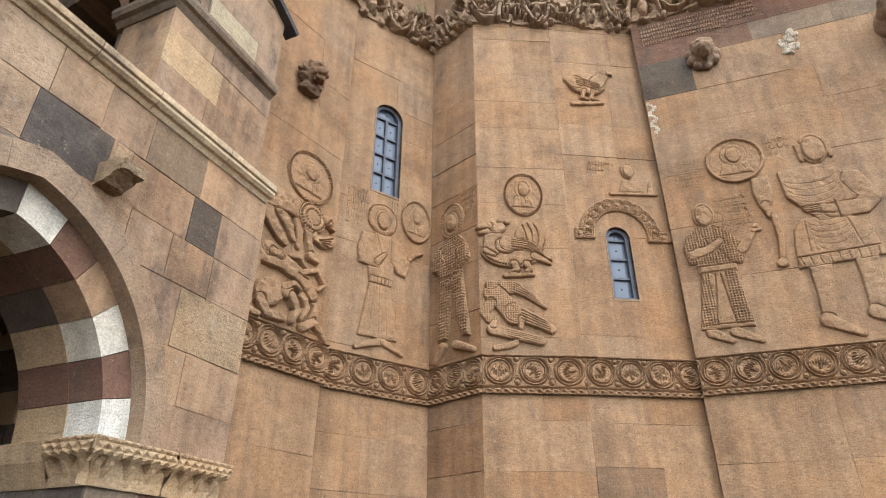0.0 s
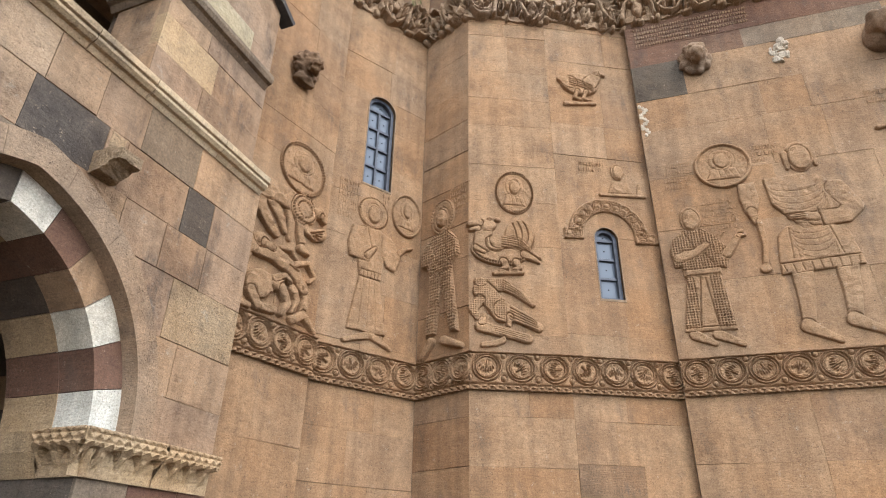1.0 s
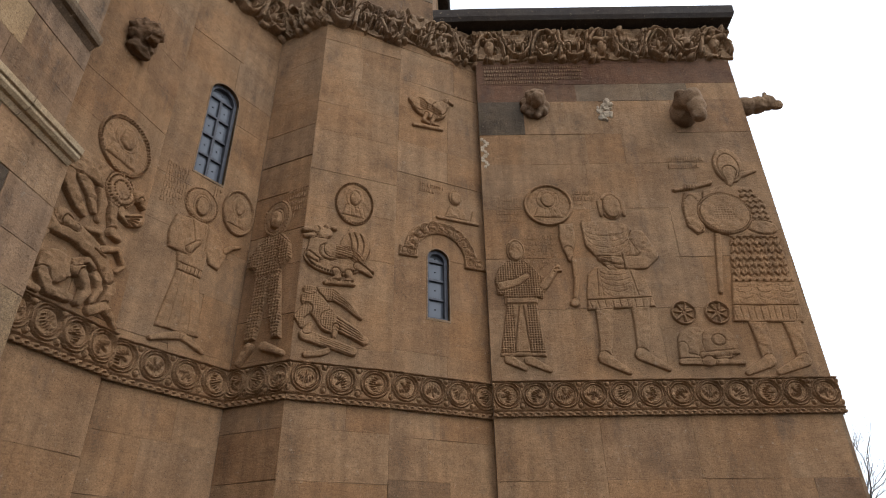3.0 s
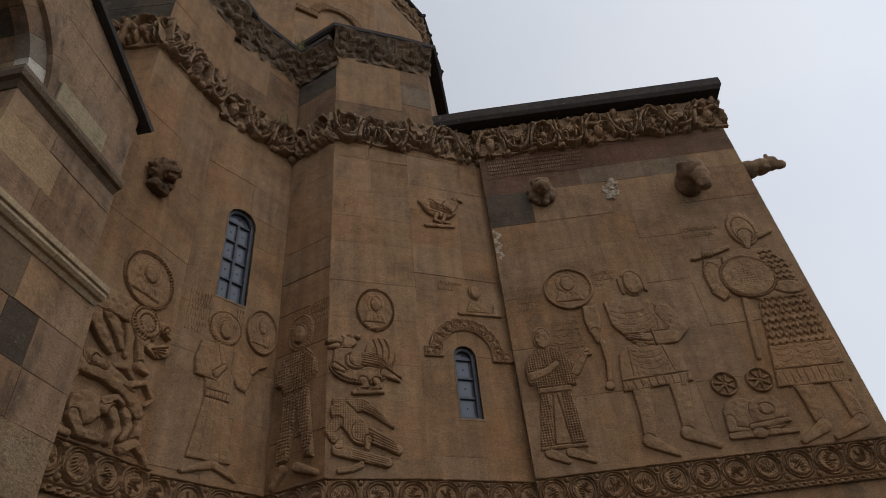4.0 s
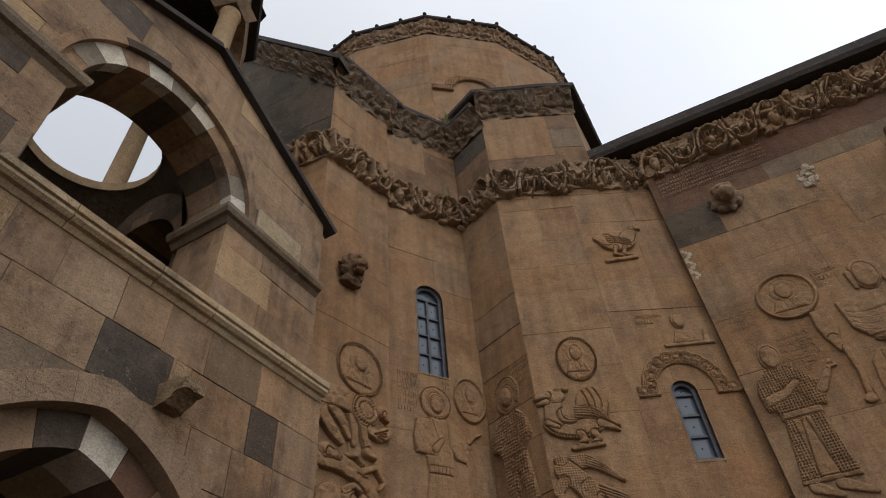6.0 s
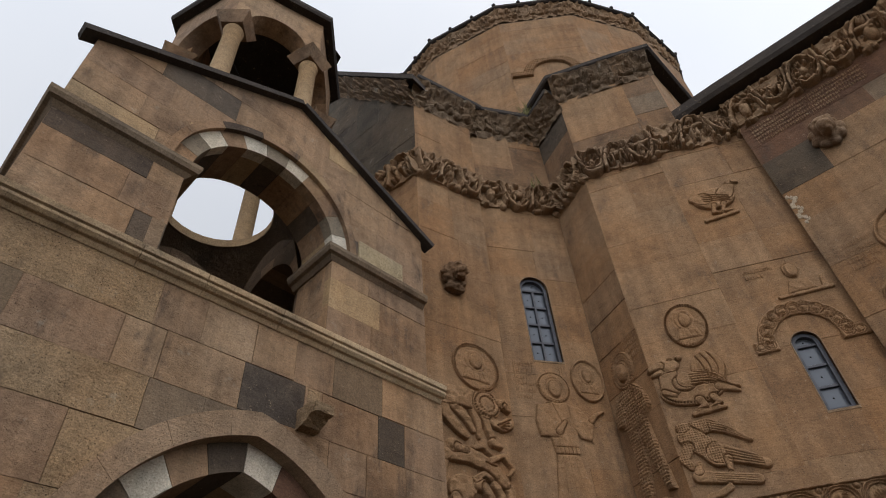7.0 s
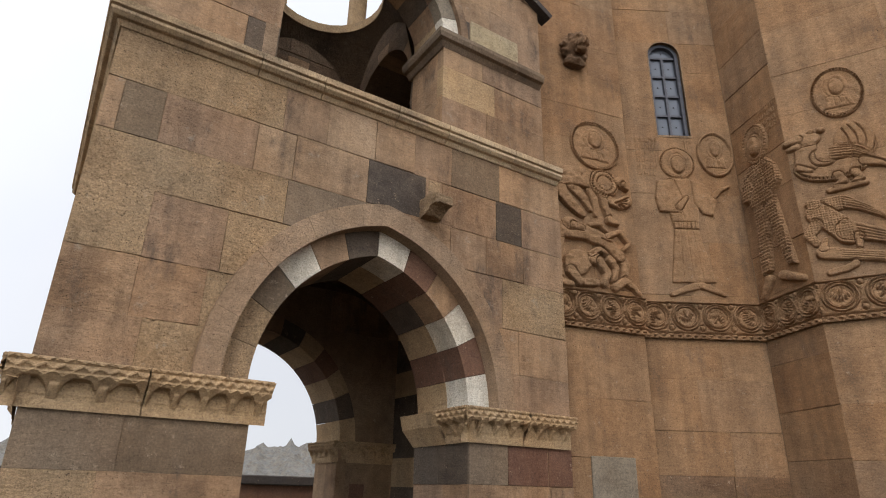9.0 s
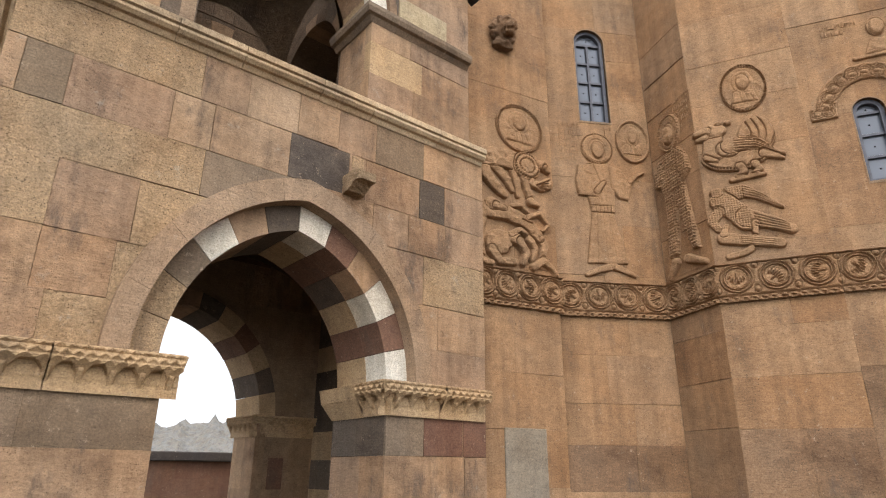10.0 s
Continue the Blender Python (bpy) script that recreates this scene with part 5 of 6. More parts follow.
c.limb([(0.09, 3.60), (0.03, 3.52), (0.07, 3.45)], 0.05, 0.034, 0.065)
c.limb([(0.36, 3.46), (0.35, 3.36)], 0.03, 0.024, 0.08)
c.dome(0.10, 3.79, 0.06, 0.05, 0.07)
c.limb([(0.10, 3.36), (0.22, 3.33), (0.36, 3.30), (0.52, 3.26)], 0.055, 0.045, 0.08)
c.limb([(0.11, 3.40), (0.14, 3.47)], 0.035, 0.022, 0.06)
c.limb([(0.12, 3.19), (0.24, 3.21), (0.30, 3.24)], 0.028, 0.03, 0.06)
c.hatch(0.0, 0.34, 3.44, 3.84, 0.042, 0.009)
for k in range(5):
    c.cut([(0.30, 3.81 - k * 0.024), (0.42, 3.75 - k * 0.022), (0.58, 3.61 - k * 0.012)], 0.005, 0.012)
    c.cut([(0.36, 3.54 - k * 0.028), (0.60, 3.42 - k * 0.02)], 0.005, 0.012)
    c.cut([(0.22, 3.37 - k * 0.018), (0.50, 3.30 - k * 0.018)], 0.004, 0.008)
carved(c, "eagle_relief", "buttress_face", "carved feathered eagle standing on a hare", seed=13)
# niche, narrow wall
c = Carve(0.02, 3.13, 0.60, 1.74, 0.0065, flat=0.8)
for pts in ([(0.20, 3.30), (0.10, 3.17)], [(0.36, 3.29), (0.56, 3.20)]):
    c.limb(pts, 0.045, 0.028, 0.06)
c.slab([(0.13, 3.35), (0.25, 3.37), (0.33, 3.86), (0.30, 4.02), (0.17, 4.02)], 0.055, 0.03)
c.slab([(0.41, 3.36), (0.53, 3.34), (0.44, 4.02), (0.28, 4.02), (0.33, 3.80)], 0.055, 0.03)
c.slab([(0.15, 3.98), (0.44, 3.98), (0.50, 4.30), (0.42, 4.40), (0.20, 4.40), (0.11, 4.32)], 0.058, 0.03)
c.slab([(0.15, 4.36), (0.06, 4.22), (0.045, 4.10), (0.14, 4.07), (0.24, 4.20)], 0.065, 0.03)
c.slab([(0.40, 4.38), (0.52, 4.26), (0.54, 4.12), (0.44, 4.03), (0.38, 4.18)], 0.065, 0.03)
c.hatch(0.0, 0.62, 3.36, 4.38, 0.060, 0.042)
c.dome(0.315, 4.60, 0.155, 0.20, 0.035, edge=0.02)
c.ring(0.315, 4.60, 0.142, 0.187, 0.018, 0.055)
c.beads(0.315, 4.60, 0.142, 0.187, 34, 0.006, 0.03)
face(c, 0.315, 4.57, 0.062, 0.095, 0.055)
carved(c, "robed_relief", "niche_east", "relief of a haloed figure in a netted robe", seed=14)
bars("niche_east", "inscription", 0.40, 4.90, 0.22, 5, 0.07, 15, INS)
# niche with the tall window
c = Carve(0.22, 3.15, 0.82, 1.62, 0.0065)
for pts in ([(0.56, 3.29), (0.44, 3.25), (0.32, 3.20)], [(0.60, 3.29), (0.68, 3.26), (0.79, 3.21)]):
    c.limb(pts, 0.038, 0.024, 0.055)
c.slab([(0.33, 3.31), (0.74, 3.32), (0.635, 3.88), (0.42, 3.88)], 0.04, 0.04)
c.slab([(0.41, 3.85), (0.65, 3.85), (0.70, 4.32), (0.62, 4.38), (0.40, 4.38), (0.34, 4.30)], 0.045, 0.03)
c.slab([(0.30, 4.34), (0.265, 4.16), (0.29, 4.01), (0.50, 4.00), (0.54, 4.10), (0.46, 4.36)], 0.055, 0.03)
c.slab([(0.62, 4.36), (0.74, 4.33), (0.86, 4.16), (0.80, 3.98), (0.70, 4.00), (0.63, 4.12)], 0.055, 0.03)
c.limb([(0.48, 4.06), (0.56, 4.16)], 0.035, 0.022, 0.07)
c.limb([(0.84, 4.20), (0.90, 4.26), (0.985, 4.30)], 0.034, 0.016, 0.06)
c.slab([(0.41, 3.84), (0.65, 3.84), (0.65, 3.91), (0.41, 3.91)], 0.055, 0.012)
for k in range(5):
    c.cut([(0.45 + 0.04 * k, 3.91), (0.45 + 0.04 * k, 3.84)], 0.004, 0.012)
for k in range(3):
    c.cut([(0.46 + 0.06 * k, 3.82), (0.44 + 0.09 * k, 3.36)], 0.005, 0.006)
c.dome(0.52, 4.545, 0.175, 0.18, 0.035, edge=0.02)
c.ring(0.52, 4.545, 0.160, 0.165, 0.018, 0.05)
c.beads(0.52, 4.545, 0.160, 0.165, 34, 0.006, 0.03)
face(c, 0.52, 4.52, 0.066, 0.095, 0.055)
carved(c, "robed_relief", "niche_west", "relief of a haloed figure in a long belted robe", seed=16)
c = Carve(0.70, 4.37, 0.42, 0.58, 0.0065)
medallion(c, 0.91, 4.655, 0.18, 0.25, 0.045)
carved(c, "medallion", "niche_west", "pointed oval medallion with a plain bust", seed=17)
bars("niche_west", "inscription", 0.13, 4.82, 0.23, 6, 0.075, 18, INS, h=0.009)
bars("niche_west", "inscription", 0.62, 4.80, 0.08, 2, 0.06, 19, INS, h=0.009)
# face beside the tower
c = Carve(0.26, 4.30, 0.60, 0.58, 0.0065)
medallion(c, 0.55, 4.585, 0.265, 0.26, 0.055, 54)
carved(c, "medallion", "pier_face", "round carved medallion with drilled rim and plain bust", seed=19)
c = Carve(-0.01, 3.12, 0.93, 1.26, 0.006, flat=0.58)
# upper lion, pacing with its mane turned outwards
c.limb([(0.06, 4.24), (-0.02, 4.10), (0.04, 3.98)], 0.03, 0.02, 0.07)
c.limb([(0.12, 4.16), (0.16, 4.00), (0.30, 3.87), (0.36, 3.83)], 0.075, 0.032, 0.09)
c.limb([(0.26, 4.12), (0.38, 4.00), (0.44, 3.90)], 0.055, 0.03, 0.07)
c.limb([(0.54, 4.12), (0.60, 3.96), (0.64, 3.83)], 0.05, 0.034, 0.09)
c.limb([(0.63, 3.82), (0.71, 3.80)], 0.04, 0.028, 0.09)
c.limb([(0.46, 4.10), (0.50, 3.94), (0.50, 3.86)], 0.045, 0.03, 0.07)
c.limb([(0.08, 4.18), (0.28, 4.21), (0.52, 4.20)], 0.095, 0.10, 0.095)
c.dome(0.60, 4.18, 0.15, 0.145, 0.10, edge=0.05)
c.beads(0.60, 4.18, 0.125, 0.12, 28, 0.008, 0.04)
c.beads(0.60, 4.18, 0.08, 0.075, 18, 0.008, 0.03)
c.dome(0.78, 4.23, 0.065, 0.06, 0.12)
c.limb([(0.80, 4.20), (0.85, 4.17)], 0.03, 0.022, 0.11)
c.limb([(0.66, 4.02), (0.76, 4.00), (0.84, 4.05)], 0.045, 0.06, 0.085)
for k in range(5):
    c.cut([(0.70, 4.0), (0.80 + 0.012 * k, 3.94 + 0.035 * k)], 0.005, 0.03)
# middle lion, bent over
c.limb([(0.70, 3.52), (0.76, 3.40), (0.72, 3.24)], 0.05, 0.034, 0.08)
c.limb([(0.10, 3.62), (0.05, 3.42), (0.09, 3.22)], 0.075, 0.05, 0.09)
c.limb([(0.07, 3.18), (0.20, 3.16)], 0.04, 0.03, 0.09)
c.limb([(0.12, 3.66), (0.36, 3.66), (0.58, 3.60), (0.70, 3.48)], 0.085, 0.055, 0.10)
c.dome(0.22, 3.72, 0.085, 0.065, 0.12)
c.limb([(0.24, 3.70), (0.33, 3.69)], 0.036, 0.028, 0.11)
c.limb([(0.42, 3.74), (0.52, 3.76), (0.60, 3.70)], 0.024, 0.02, 0.08)
c.limb([(0.60, 3.66), (0.72, 3.72), (0.82, 3.62), (0.76, 3.55)], 0.03, 0.017, 0.085)
# crouching pair below
c.dome(0.28, 3.37, 0.14, 0.12, 0.10, rot=20)
c.limb([(0.20, 3.28), (0.28, 3.19), (0.44, 3.20)], 0.046, 0.034, 0.10)
c.dome(0.45, 3.42, 0.07, 0.06, 0.12)
c.limb([(0.40, 3.46), (0.50, 3.52), (0.60, 3.46)], 0.03, 0.024, 0.09)
c.limb([(0.49, 3.40), (0.56, 3.30), (0.52, 3.20)], 0.045, 0.03, 0.11)
c.limb([(0.60, 3.44), (0.66, 3.36), (0.62, 3.24)], 0.04, 0.026, 0.09)
c.limb([(0.64, 3.19), (0.74, 3.26), (0.84, 3.20), (0.88, 3.15)], 0.042, 0.025, 0.08)
for x, z in ((0.38, 3.32), (0.52, 3.62), (0.30, 3.56)):
    c.cut([(x, z), (x + 0.10, z - 0.02)], 0.008, 0.03)
carved(c, "lions_relief", "pier_face", "bold deeply carved group of lions, one above another", amp=0.005, seed=20)


# ---- windows ----
def window(name, key, c, a, z0, z1, cols, rows_, label):
    outer, inner = window_hole(c, a, z0, z1), window_hole(c, a - 0.034, z0 + 0.03, z1 - 0.034)
    bm = bmesh.new()
    for p in minus([outer], inner):
        prism(bm, p, -0.10, -0.035)
    frame_ob = solid(name, bm, IRON)
    frame_ob.matrix_basis = WALLS[key].matrix_basis.copy()
    tagged(frame_ob, label, "window", kind="structure")
    zs = z1 - a
    x0, x1 = c - a + 0.028, c + a - 0.028
    step = (zs - z0 - 0.028) / rows_
    cells = []
    for k in range(rows_):
        for j in range(cols):
            w = (x1 - x0) / cols
            cells.append(rect(x0 + j * w, x0 + j * w + w, z0 + 0.028 + k * step, z0 + 0.028 + (k + 1) * step))
    cells.append(clip(rect(x0 - 0.1, x1 + 0.1, zs, z1), inner))
    for i, cell in enumerate(cells):
        bm = bmesh.new()
        prism(bm, cell, -0.088, -0.080)
        part("pane", bm, PANE, frame_ob)
        cx, cz = sum(p[0] for p in cell) / len(cell), sum(p[1] for p in cell) / len(cell)
        bm = bmesh.new()
        bmesh.ops.create_uvsphere(bm, u_segments=8, v_segments=6, radius=0.008)
        part("boss", bm, LEAD, frame_ob, m=pose(cx, cz, -0.079))
    for k in range(1, rows_ + 1):
        bm = bmesh.new()
        z = z0 + 0.028 + k * step
        chamfered(bm, rect(x0 - 0.005, x1 + 0.005, z - 0.013, z + 0.013), -0.095, -0.055, 0.003)
        part("glazing_bar", bm, IRON, frame_ob)
    for j in range(1, cols):
        bm = bmesh.new()
        x = x0 + j * (x1 - x0) / cols
        chamfered(bm, rect(x - 0.014, x + 0.014, z0 + 0.02, zs), -0.095, -0.053, 0.003)
        part("mullion", bm, IRON, frame_ob)
    bm = bmesh.new()
    r = random.Random(4)
    ring = minus([window_hole(c, a + 0.010, z0 - 0.022, z1 + 0.010)], outer)
    for p in ring:
        prism(bm, p, -0.05, 0.005)
    part("mortar_edge", bm, MORTAR, frame_ob, "rough mortar round the frame")
    return frame_ob


window("window_1", "niche_west", *WB, 2, 4, "tall arched window with grey iron bars and bluish panes")
window("window_2", "bay", *WE, 1, 3, "small arched window with grey iron bars and bluish panes")


# ---- projecting stone heads ----
def lumps(bm, items, seed=0.0, amp=0.02):
    for (x, y, z, rx, ry, rz) in items:
        got = bmesh.ops.create_icosphere(bm, subdivisions=3, radius=1.0)
        for v in got["verts"]:
            p = Vector((v.co.x * rx + x, v.co.y * ry + y, v.co.z * rz + z))
            d = noise.noise(p * 22 + Vector((seed, 0, 0))) * amp + noise.noise(p * 50 + Vector((0, seed, 0))) * amp * 0.6
            v.co = p + v.co.normalized() * d


def spout(name, m, items, label, material=FRIEZE, seed=0.0, amp=0.02):
    bm = bmesh.new()
    lumps(bm, items, seed, amp)
    ob = solid(name, bm, material, smooth=True, m=m)
    skin = ob.modifiers.new("skin", "REMESH")
    skin.mode, skin.voxel_size, skin.use_smooth_shade = "VOXEL", 0.011, True
    me = bpy.data.meshes.new_from_object(ob.evaluated_get(bpy.context.evaluated_depsgraph_get()))
    ob.modifiers.clear()
    ob.data = me
    return tagged(ob, label, "carved head")


# local axes: x along the wall, y up, z outwards
HEAD = [(0, 0, 0.02, 0.14, 0.18, 0.12), (0, 0.02, 0.13, 0.11, 0.12, 0.11), (0, -0.045, 0.215, 0.07, 0.062, 0.075), (0, -0.10, 0.18, 0.06, 0.035, 0.07), (-0.085, 0.115, 0.11, 0.032, 0.045, 0.025), (0.085, 0.115, 0.11, 0.032, 0.045, 0.025), (-0.045, 0.045, 0.215, 0.03, 0.022, 0.025), (0.045, 0.045, 0.215, 0.03, 0.022, 0.025)]
HEAD += [(0.13 * math.cos(t * 0.7), 0.145 * math.sin(t * 0.7) - 0.01, 0.04, 0.05, 0.055, 0.05) for t in range(9)]
spout("lion_head", WALLS["pier_face"].matrix_basis @ pose(0.37, 5.62, 0.02) @ Matrix.Scale(0.86, 4), HEAD + [(0, -0.18, 0.02, 0.13, 0.06, 0.10)], "eroded carved lion head jutting from the wall", DAMPT, 1.0, 0.03)
spout("lion_head", WALLS["main"].matrix_basis @ pose(0.67, 6.47, 0.0), HEAD, "carved lion head jutting from the wall", FRIEZE, 3.0, 0.012)
spout("ram_spout", WALLS["main"].matrix_basis @ pose(2.41, 6.24, 0.0) @ Matrix.Scale(1.15, 4), [(0, 0.06, 0.04, 0.14, 0.17, 0.14), (-0.02, 0.10, 0.15, 0.12, 0.11, 0.14), (0.01, 0.05, 0.24, 0.10, 0.13, 0.11), (0.02, -0.06, 0.27, 0.085, 0.13, 0.085), (0.025, -0.16, 0.27, 0.075, 0.085, 0.075), (-0.09, 0.14, 0.2, 0.05, 0.05, 0.08), (0.08, 0.12, 0.22, 0.035, 0.06, 0.05)], "smooth worn stone beast spout jutting from the wall", FRIEZE, 5.0, 0.012)
spout("beast_spout", WALLS["east"].matrix_basis @ pose(0.16, 6.56, 0.0) @ Matrix.Scale(1.25, 4), [(0, 0, 0.06, 0.10, 0.10, 0.14), (0, 0.01, 0.2, 0.085, 0.08, 0.12), (0, 0.03, 0.30, 0.075, 0.075, 0.09), (0, 0.0, 0.38, 0.05, 0.05, 0.07), (0.04, 0.1, 0.28, 0.02, 0.035, 0.02), (-0.04, 0.1, 0.28, 0.02, 0.035, 0.02)], "stone animal head spout at the corner", FRIEZE, 7.0, 0.012)
# broken patch of stone with pale rubble
c = Carve(1.37, 6.20, 0.28, 0.40, 0.007, flat=0.8)
rr = random.Random(31)
for _ in range(26):
    c.dome(1.51 + rr.gauss(0, 0.05), 6.40 + rr.gauss(0, 0.075), rr.uniform(0.015, 0.045), rr.uniform(0.015, 0.045), rr.uniform(0.01, 0.035), rot=rr.uniform(0, 90))
carved(c, "broken_patch", "main", "broken pale rubble where carving fell away", "damage", PALEM, 0.008)
c = Carve(0.005, 5.55, 0.14, 0.52, 0.007, flat=0.8)
for k in range(14):
    c.dome(0.05 + 0.03 * math.sin(k * 1.3), 5.60 + k * 0.03, 0.02 + 0.012 * rr.random(), 0.03, 0.007)
carved(c, "mortar_smear", "main", "pale mortar smear along the wall edge", "mortar", PALEM, 0.002)
# patch slab low beside the tower
bm = bmesh.new()
chamfered(bm, rect(0.30, 0.70, 1.22, 1.80), -0.02, 0.010, 0.004)
ob = solid("repair_slab", bm, GREYST)
ob.matrix_basis = WALLS["pier_face"].matrix_basis.copy()
tagged(ob, "smooth grey repair slab let into the wall", "slab")

# ---- tower details ----
m_e = tower_e.matrix_basis
bm = bmesh.new()
prof = [(-0.05, 3.29), (0.08, 3.30), (0.16, 3.345), (0.21, 3.35), (0.215, 3.41), (0.15, 3.425), (0.14, 3.435), (-0.05, 3.44)]
ends = [[bm.verts.new((u, v, w)) for w, v in prof] for u in (2.035, 2.175)]
bm.faces.new(ends[0])
bm.faces.new(ends[1][::-1])
for i in range(len(prof)):
    bm.faces.new((ends[0][i - 1], ends[0][i], ends[1][i], ends[1][i - 1]))
bmesh.ops.recalc_face_normals(bm, faces=bm.faces)
bmesh.ops.triangulate(bm, faces=bm.faces)
bmesh.ops.subdivide_edges(bm, edges=bm.edges, cuts=3, use_grid_fill=True)
for v in bm.verts:
    v.co += Vector((noise.noise(v.co * 30), noise.noise(v.co * 30 + Vector((9, 0, 0))), noise.noise(v.co * 30 + Vector((0, 9, 0))))) * 0.012
tagged(solid("corbel", bm, ROUGHT, m=m_e), "broken tan stone corbel above the arch", "corbel")
bm = bmesh.new()
chamfered(bm, rect(2.10, 2.20, 3.445, 3.62), -0.03, 0.008, 0.006)
tagged(solid("pale_block", bm, ROUGHT, m=m_e), "small pale upright stone above the corbel", "stone")


def muqarnas(name, m, u0, u1, v0, v1, label, out=0.085, pend=0.17, zig=0.064):
    """A strip of small stalactite niches that leans out towards the top."""
    c = Carve(u0, v0, u1 - u0, v1 - v0, 0.0055, flat=0.8)
    q = (c.V - v0) / (v1 - v0)
    k = np.clip((q - 0.25) / 0.45, 0, 1)
    lean = out * np.clip(k, 0, 1) ** 1.4
    # two rows of small pointed scales
    for row, z in ((0, 0.90), (1, 0.74)):
        x = ((c.U - u0) / zig + 0.5 * row) % 1 - 0.5
        s = np.abs(x) * 2 + np.abs(q - z) / 0.095
        lean += np.where(s < 1, -0.014 * np.clip(1 - s, 0, 1) ** 0.6, 0.004)
    x = ((c.U - u0) / pend) % 1 - 0.5
    niche = (q < 0.62) & (q < 0.20 + 0.44 * np.sqrt(np.clip(1 - (np.abs(x) / 0.40) ** 2, 0, 1)))
    drop = (np.abs(x) > 0.40) & (q > 0.16) & (q < 0.66)
    lean = np.where(niche & (q > 0.12), np.minimum(lean, 0.012), lean)
    lean = np.where(drop, np.maximum(lean, out * 0.62 * np.clip((q - 0.16) / 0.3, 0, 1)), lean)
    lean = np.where(q > 0.975, out * 1.05, lean)
    c.H = lean + 0.012
    c.worn(0.0022, u1)
    ob = c.mesh(name, OCHRE, tower_e, everywhere=True)
    ob.matrix_basis = m
    bm = bmesh.new()
    prism(bm, rect(u0, u1, v1 - 0.012, v1 + 0.002), -0.05, out + 0.014)
    part("cap_slab", bm, OCHRE, ob)
    return tagged(ob, label, "capital", kind="structure")


CAPL = "carved stalactite capital strip of ochre stone"
Z0, Z1 = 1.815, 2.035
muqarnas("capital_strip", m_e, -0.085, 0.50, Z0, Z1, CAPL, pend=0.2, zig=0.075)
muqarnas("capital_strip", m_e, 0.505, C1 - 0.64, Z0, Z1, CAPL, pend=0.14, zig=0.056)
muqarnas("capital_strip", m_e, C1 + 0.64, 2.92, Z0, Z1, CAPL, pend=0.135, zig=0.06)
muqarnas("capital_strip", m_e, 2.925, TL - 0.03, Z0, Z1, CAPL, pend=0.12, zig=0.06)
muqarnas("capital_strip", facet((TW_, TS), (TX, TS)), 1.5, 2.74 + 0.085, Z0, Z1, CAPL)
rev = facet((TX - 0.70, TS + C1 + 0.72), (TX, TS + C1 + 0.72))
muqarnas("capital_strip", rev, 0.44, 0.785, Z0, Z1, CAPL, pend=0.13)
bm = bmesh.new()
vs = [bm.verts.new((u, v, w)) for u, v, w in ((0, Z0, 0.01), (0.436, Z0, 0.01), (0.436, Z0 + 0.12, 0.07), (-0.07, Z0 + 0.12, 0.07), (0.436, Z1, 0.085), (-0.085, Z1, 0.085), (0.0, Z0, -0.1), (0.436, Z0, -0.1), (0.436, Z1, -0.1), (-0.085, Z1, -0.1), (-0.07, Z0 + 0.12, -0.1))]
for f in ((0, 1, 2, 3), (3, 2, 4, 5), (5, 4, 8, 9), (0, 3, 10, 6), (3, 5, 9, 10), (6, 7, 1, 0)):
    bm.faces.new([vs[i] for i in f])
tagged(solid("plain_capital", bm, OCHRE, m=rev), "plain leaning ochre capital block", "capital", kind="structure")

for cx_, cy_, sx, sy in ((TX, TS + C1 + 0.72, 1, -1), (TX, TS + C1 - 0.72, 1, 1), (TX, TS, 1, -1)):
    bm = bmesh.new()
    rows3 = []
    for z, k in ((Z0 + 0.05, 0.012), (Z0 + 0.11, 0.045), (Z1 - 0.06, 0.08), (Z1 - 0.002, 0.092)):
        rows3.append([bm.verts.new((cx_ + sx * a * k - sx * 0.02 * (1 - a), cy_ + sy * b * k - sy * 0.02 * (1 - b), z)) for a, b in ((0, 0), (1, 0), (1, 1), (0, 1))])
    for a, b in zip(rows3, rows3[1:]):
        for j in range(4):
            bm.faces.new((a[j - 1], a[j], b[j], b[j - 1]))
    bm.faces.new(rows3[-1])
    bm.faces.new(rows3[0][::-1])
    bmesh.ops.recalc_face_normals(bm, faces=bm.faces)
    tagged(solid("capital_corner", bm, OCHRE), "leaning corner of the carved ochre capital strip", "capital", kind="structure")

# far inner pier: lining, reveal and capitals
lin = facet((TW_ + 0.5, TS), (TW_ + 0.5, TN))
lw = tagged(backing("tower_lining_west", lin, minus([rect(0, TL, GZ, 3.9)], arch(C1, 0.9, Z_CAP - 0.1, 1.05, GZ - 0.3, 12)), 0.03, top=-0.002), "inner face of the far tower wall", "wall", kind="structure")
courses(lw, 0, TL, [GZ, 0.4, 0.85, 1.3, 1.58, 1.76, 1.95, 2.3, 2.6, 3.0, 3.4, 3.9], random.Random(9), TOWER, holes=[arch(C1, 0.94, Z_CAP - 0.1, 1.11, GZ - 0.3, 12)], wide=(0.25, 0.5), depth=0.03, pick=lambda r, u, v: B_ if 1.5 < v < 1.8 or 2.3 < v < 2.6 else R_ if r.random() < 0.4 else None)
rp = facet((TW_ + 0.02, TS + C1 + 0.78), (TW_ + 0.53, TS + C1 + 0.78))
rw = tagged(backing("tower_reveal_west", rp, [rect(0, 0.5, GZ, 1.95)], 0.1), "side of the far tower pier", "wall", kind="structure")
courses(rw, 0, 0.51, [GZ, 0.4, 0.85, 1.3, 1.76, 1.95], random.Random(3), TOWER, wide=(0.25, 0.4), depth=0.04)
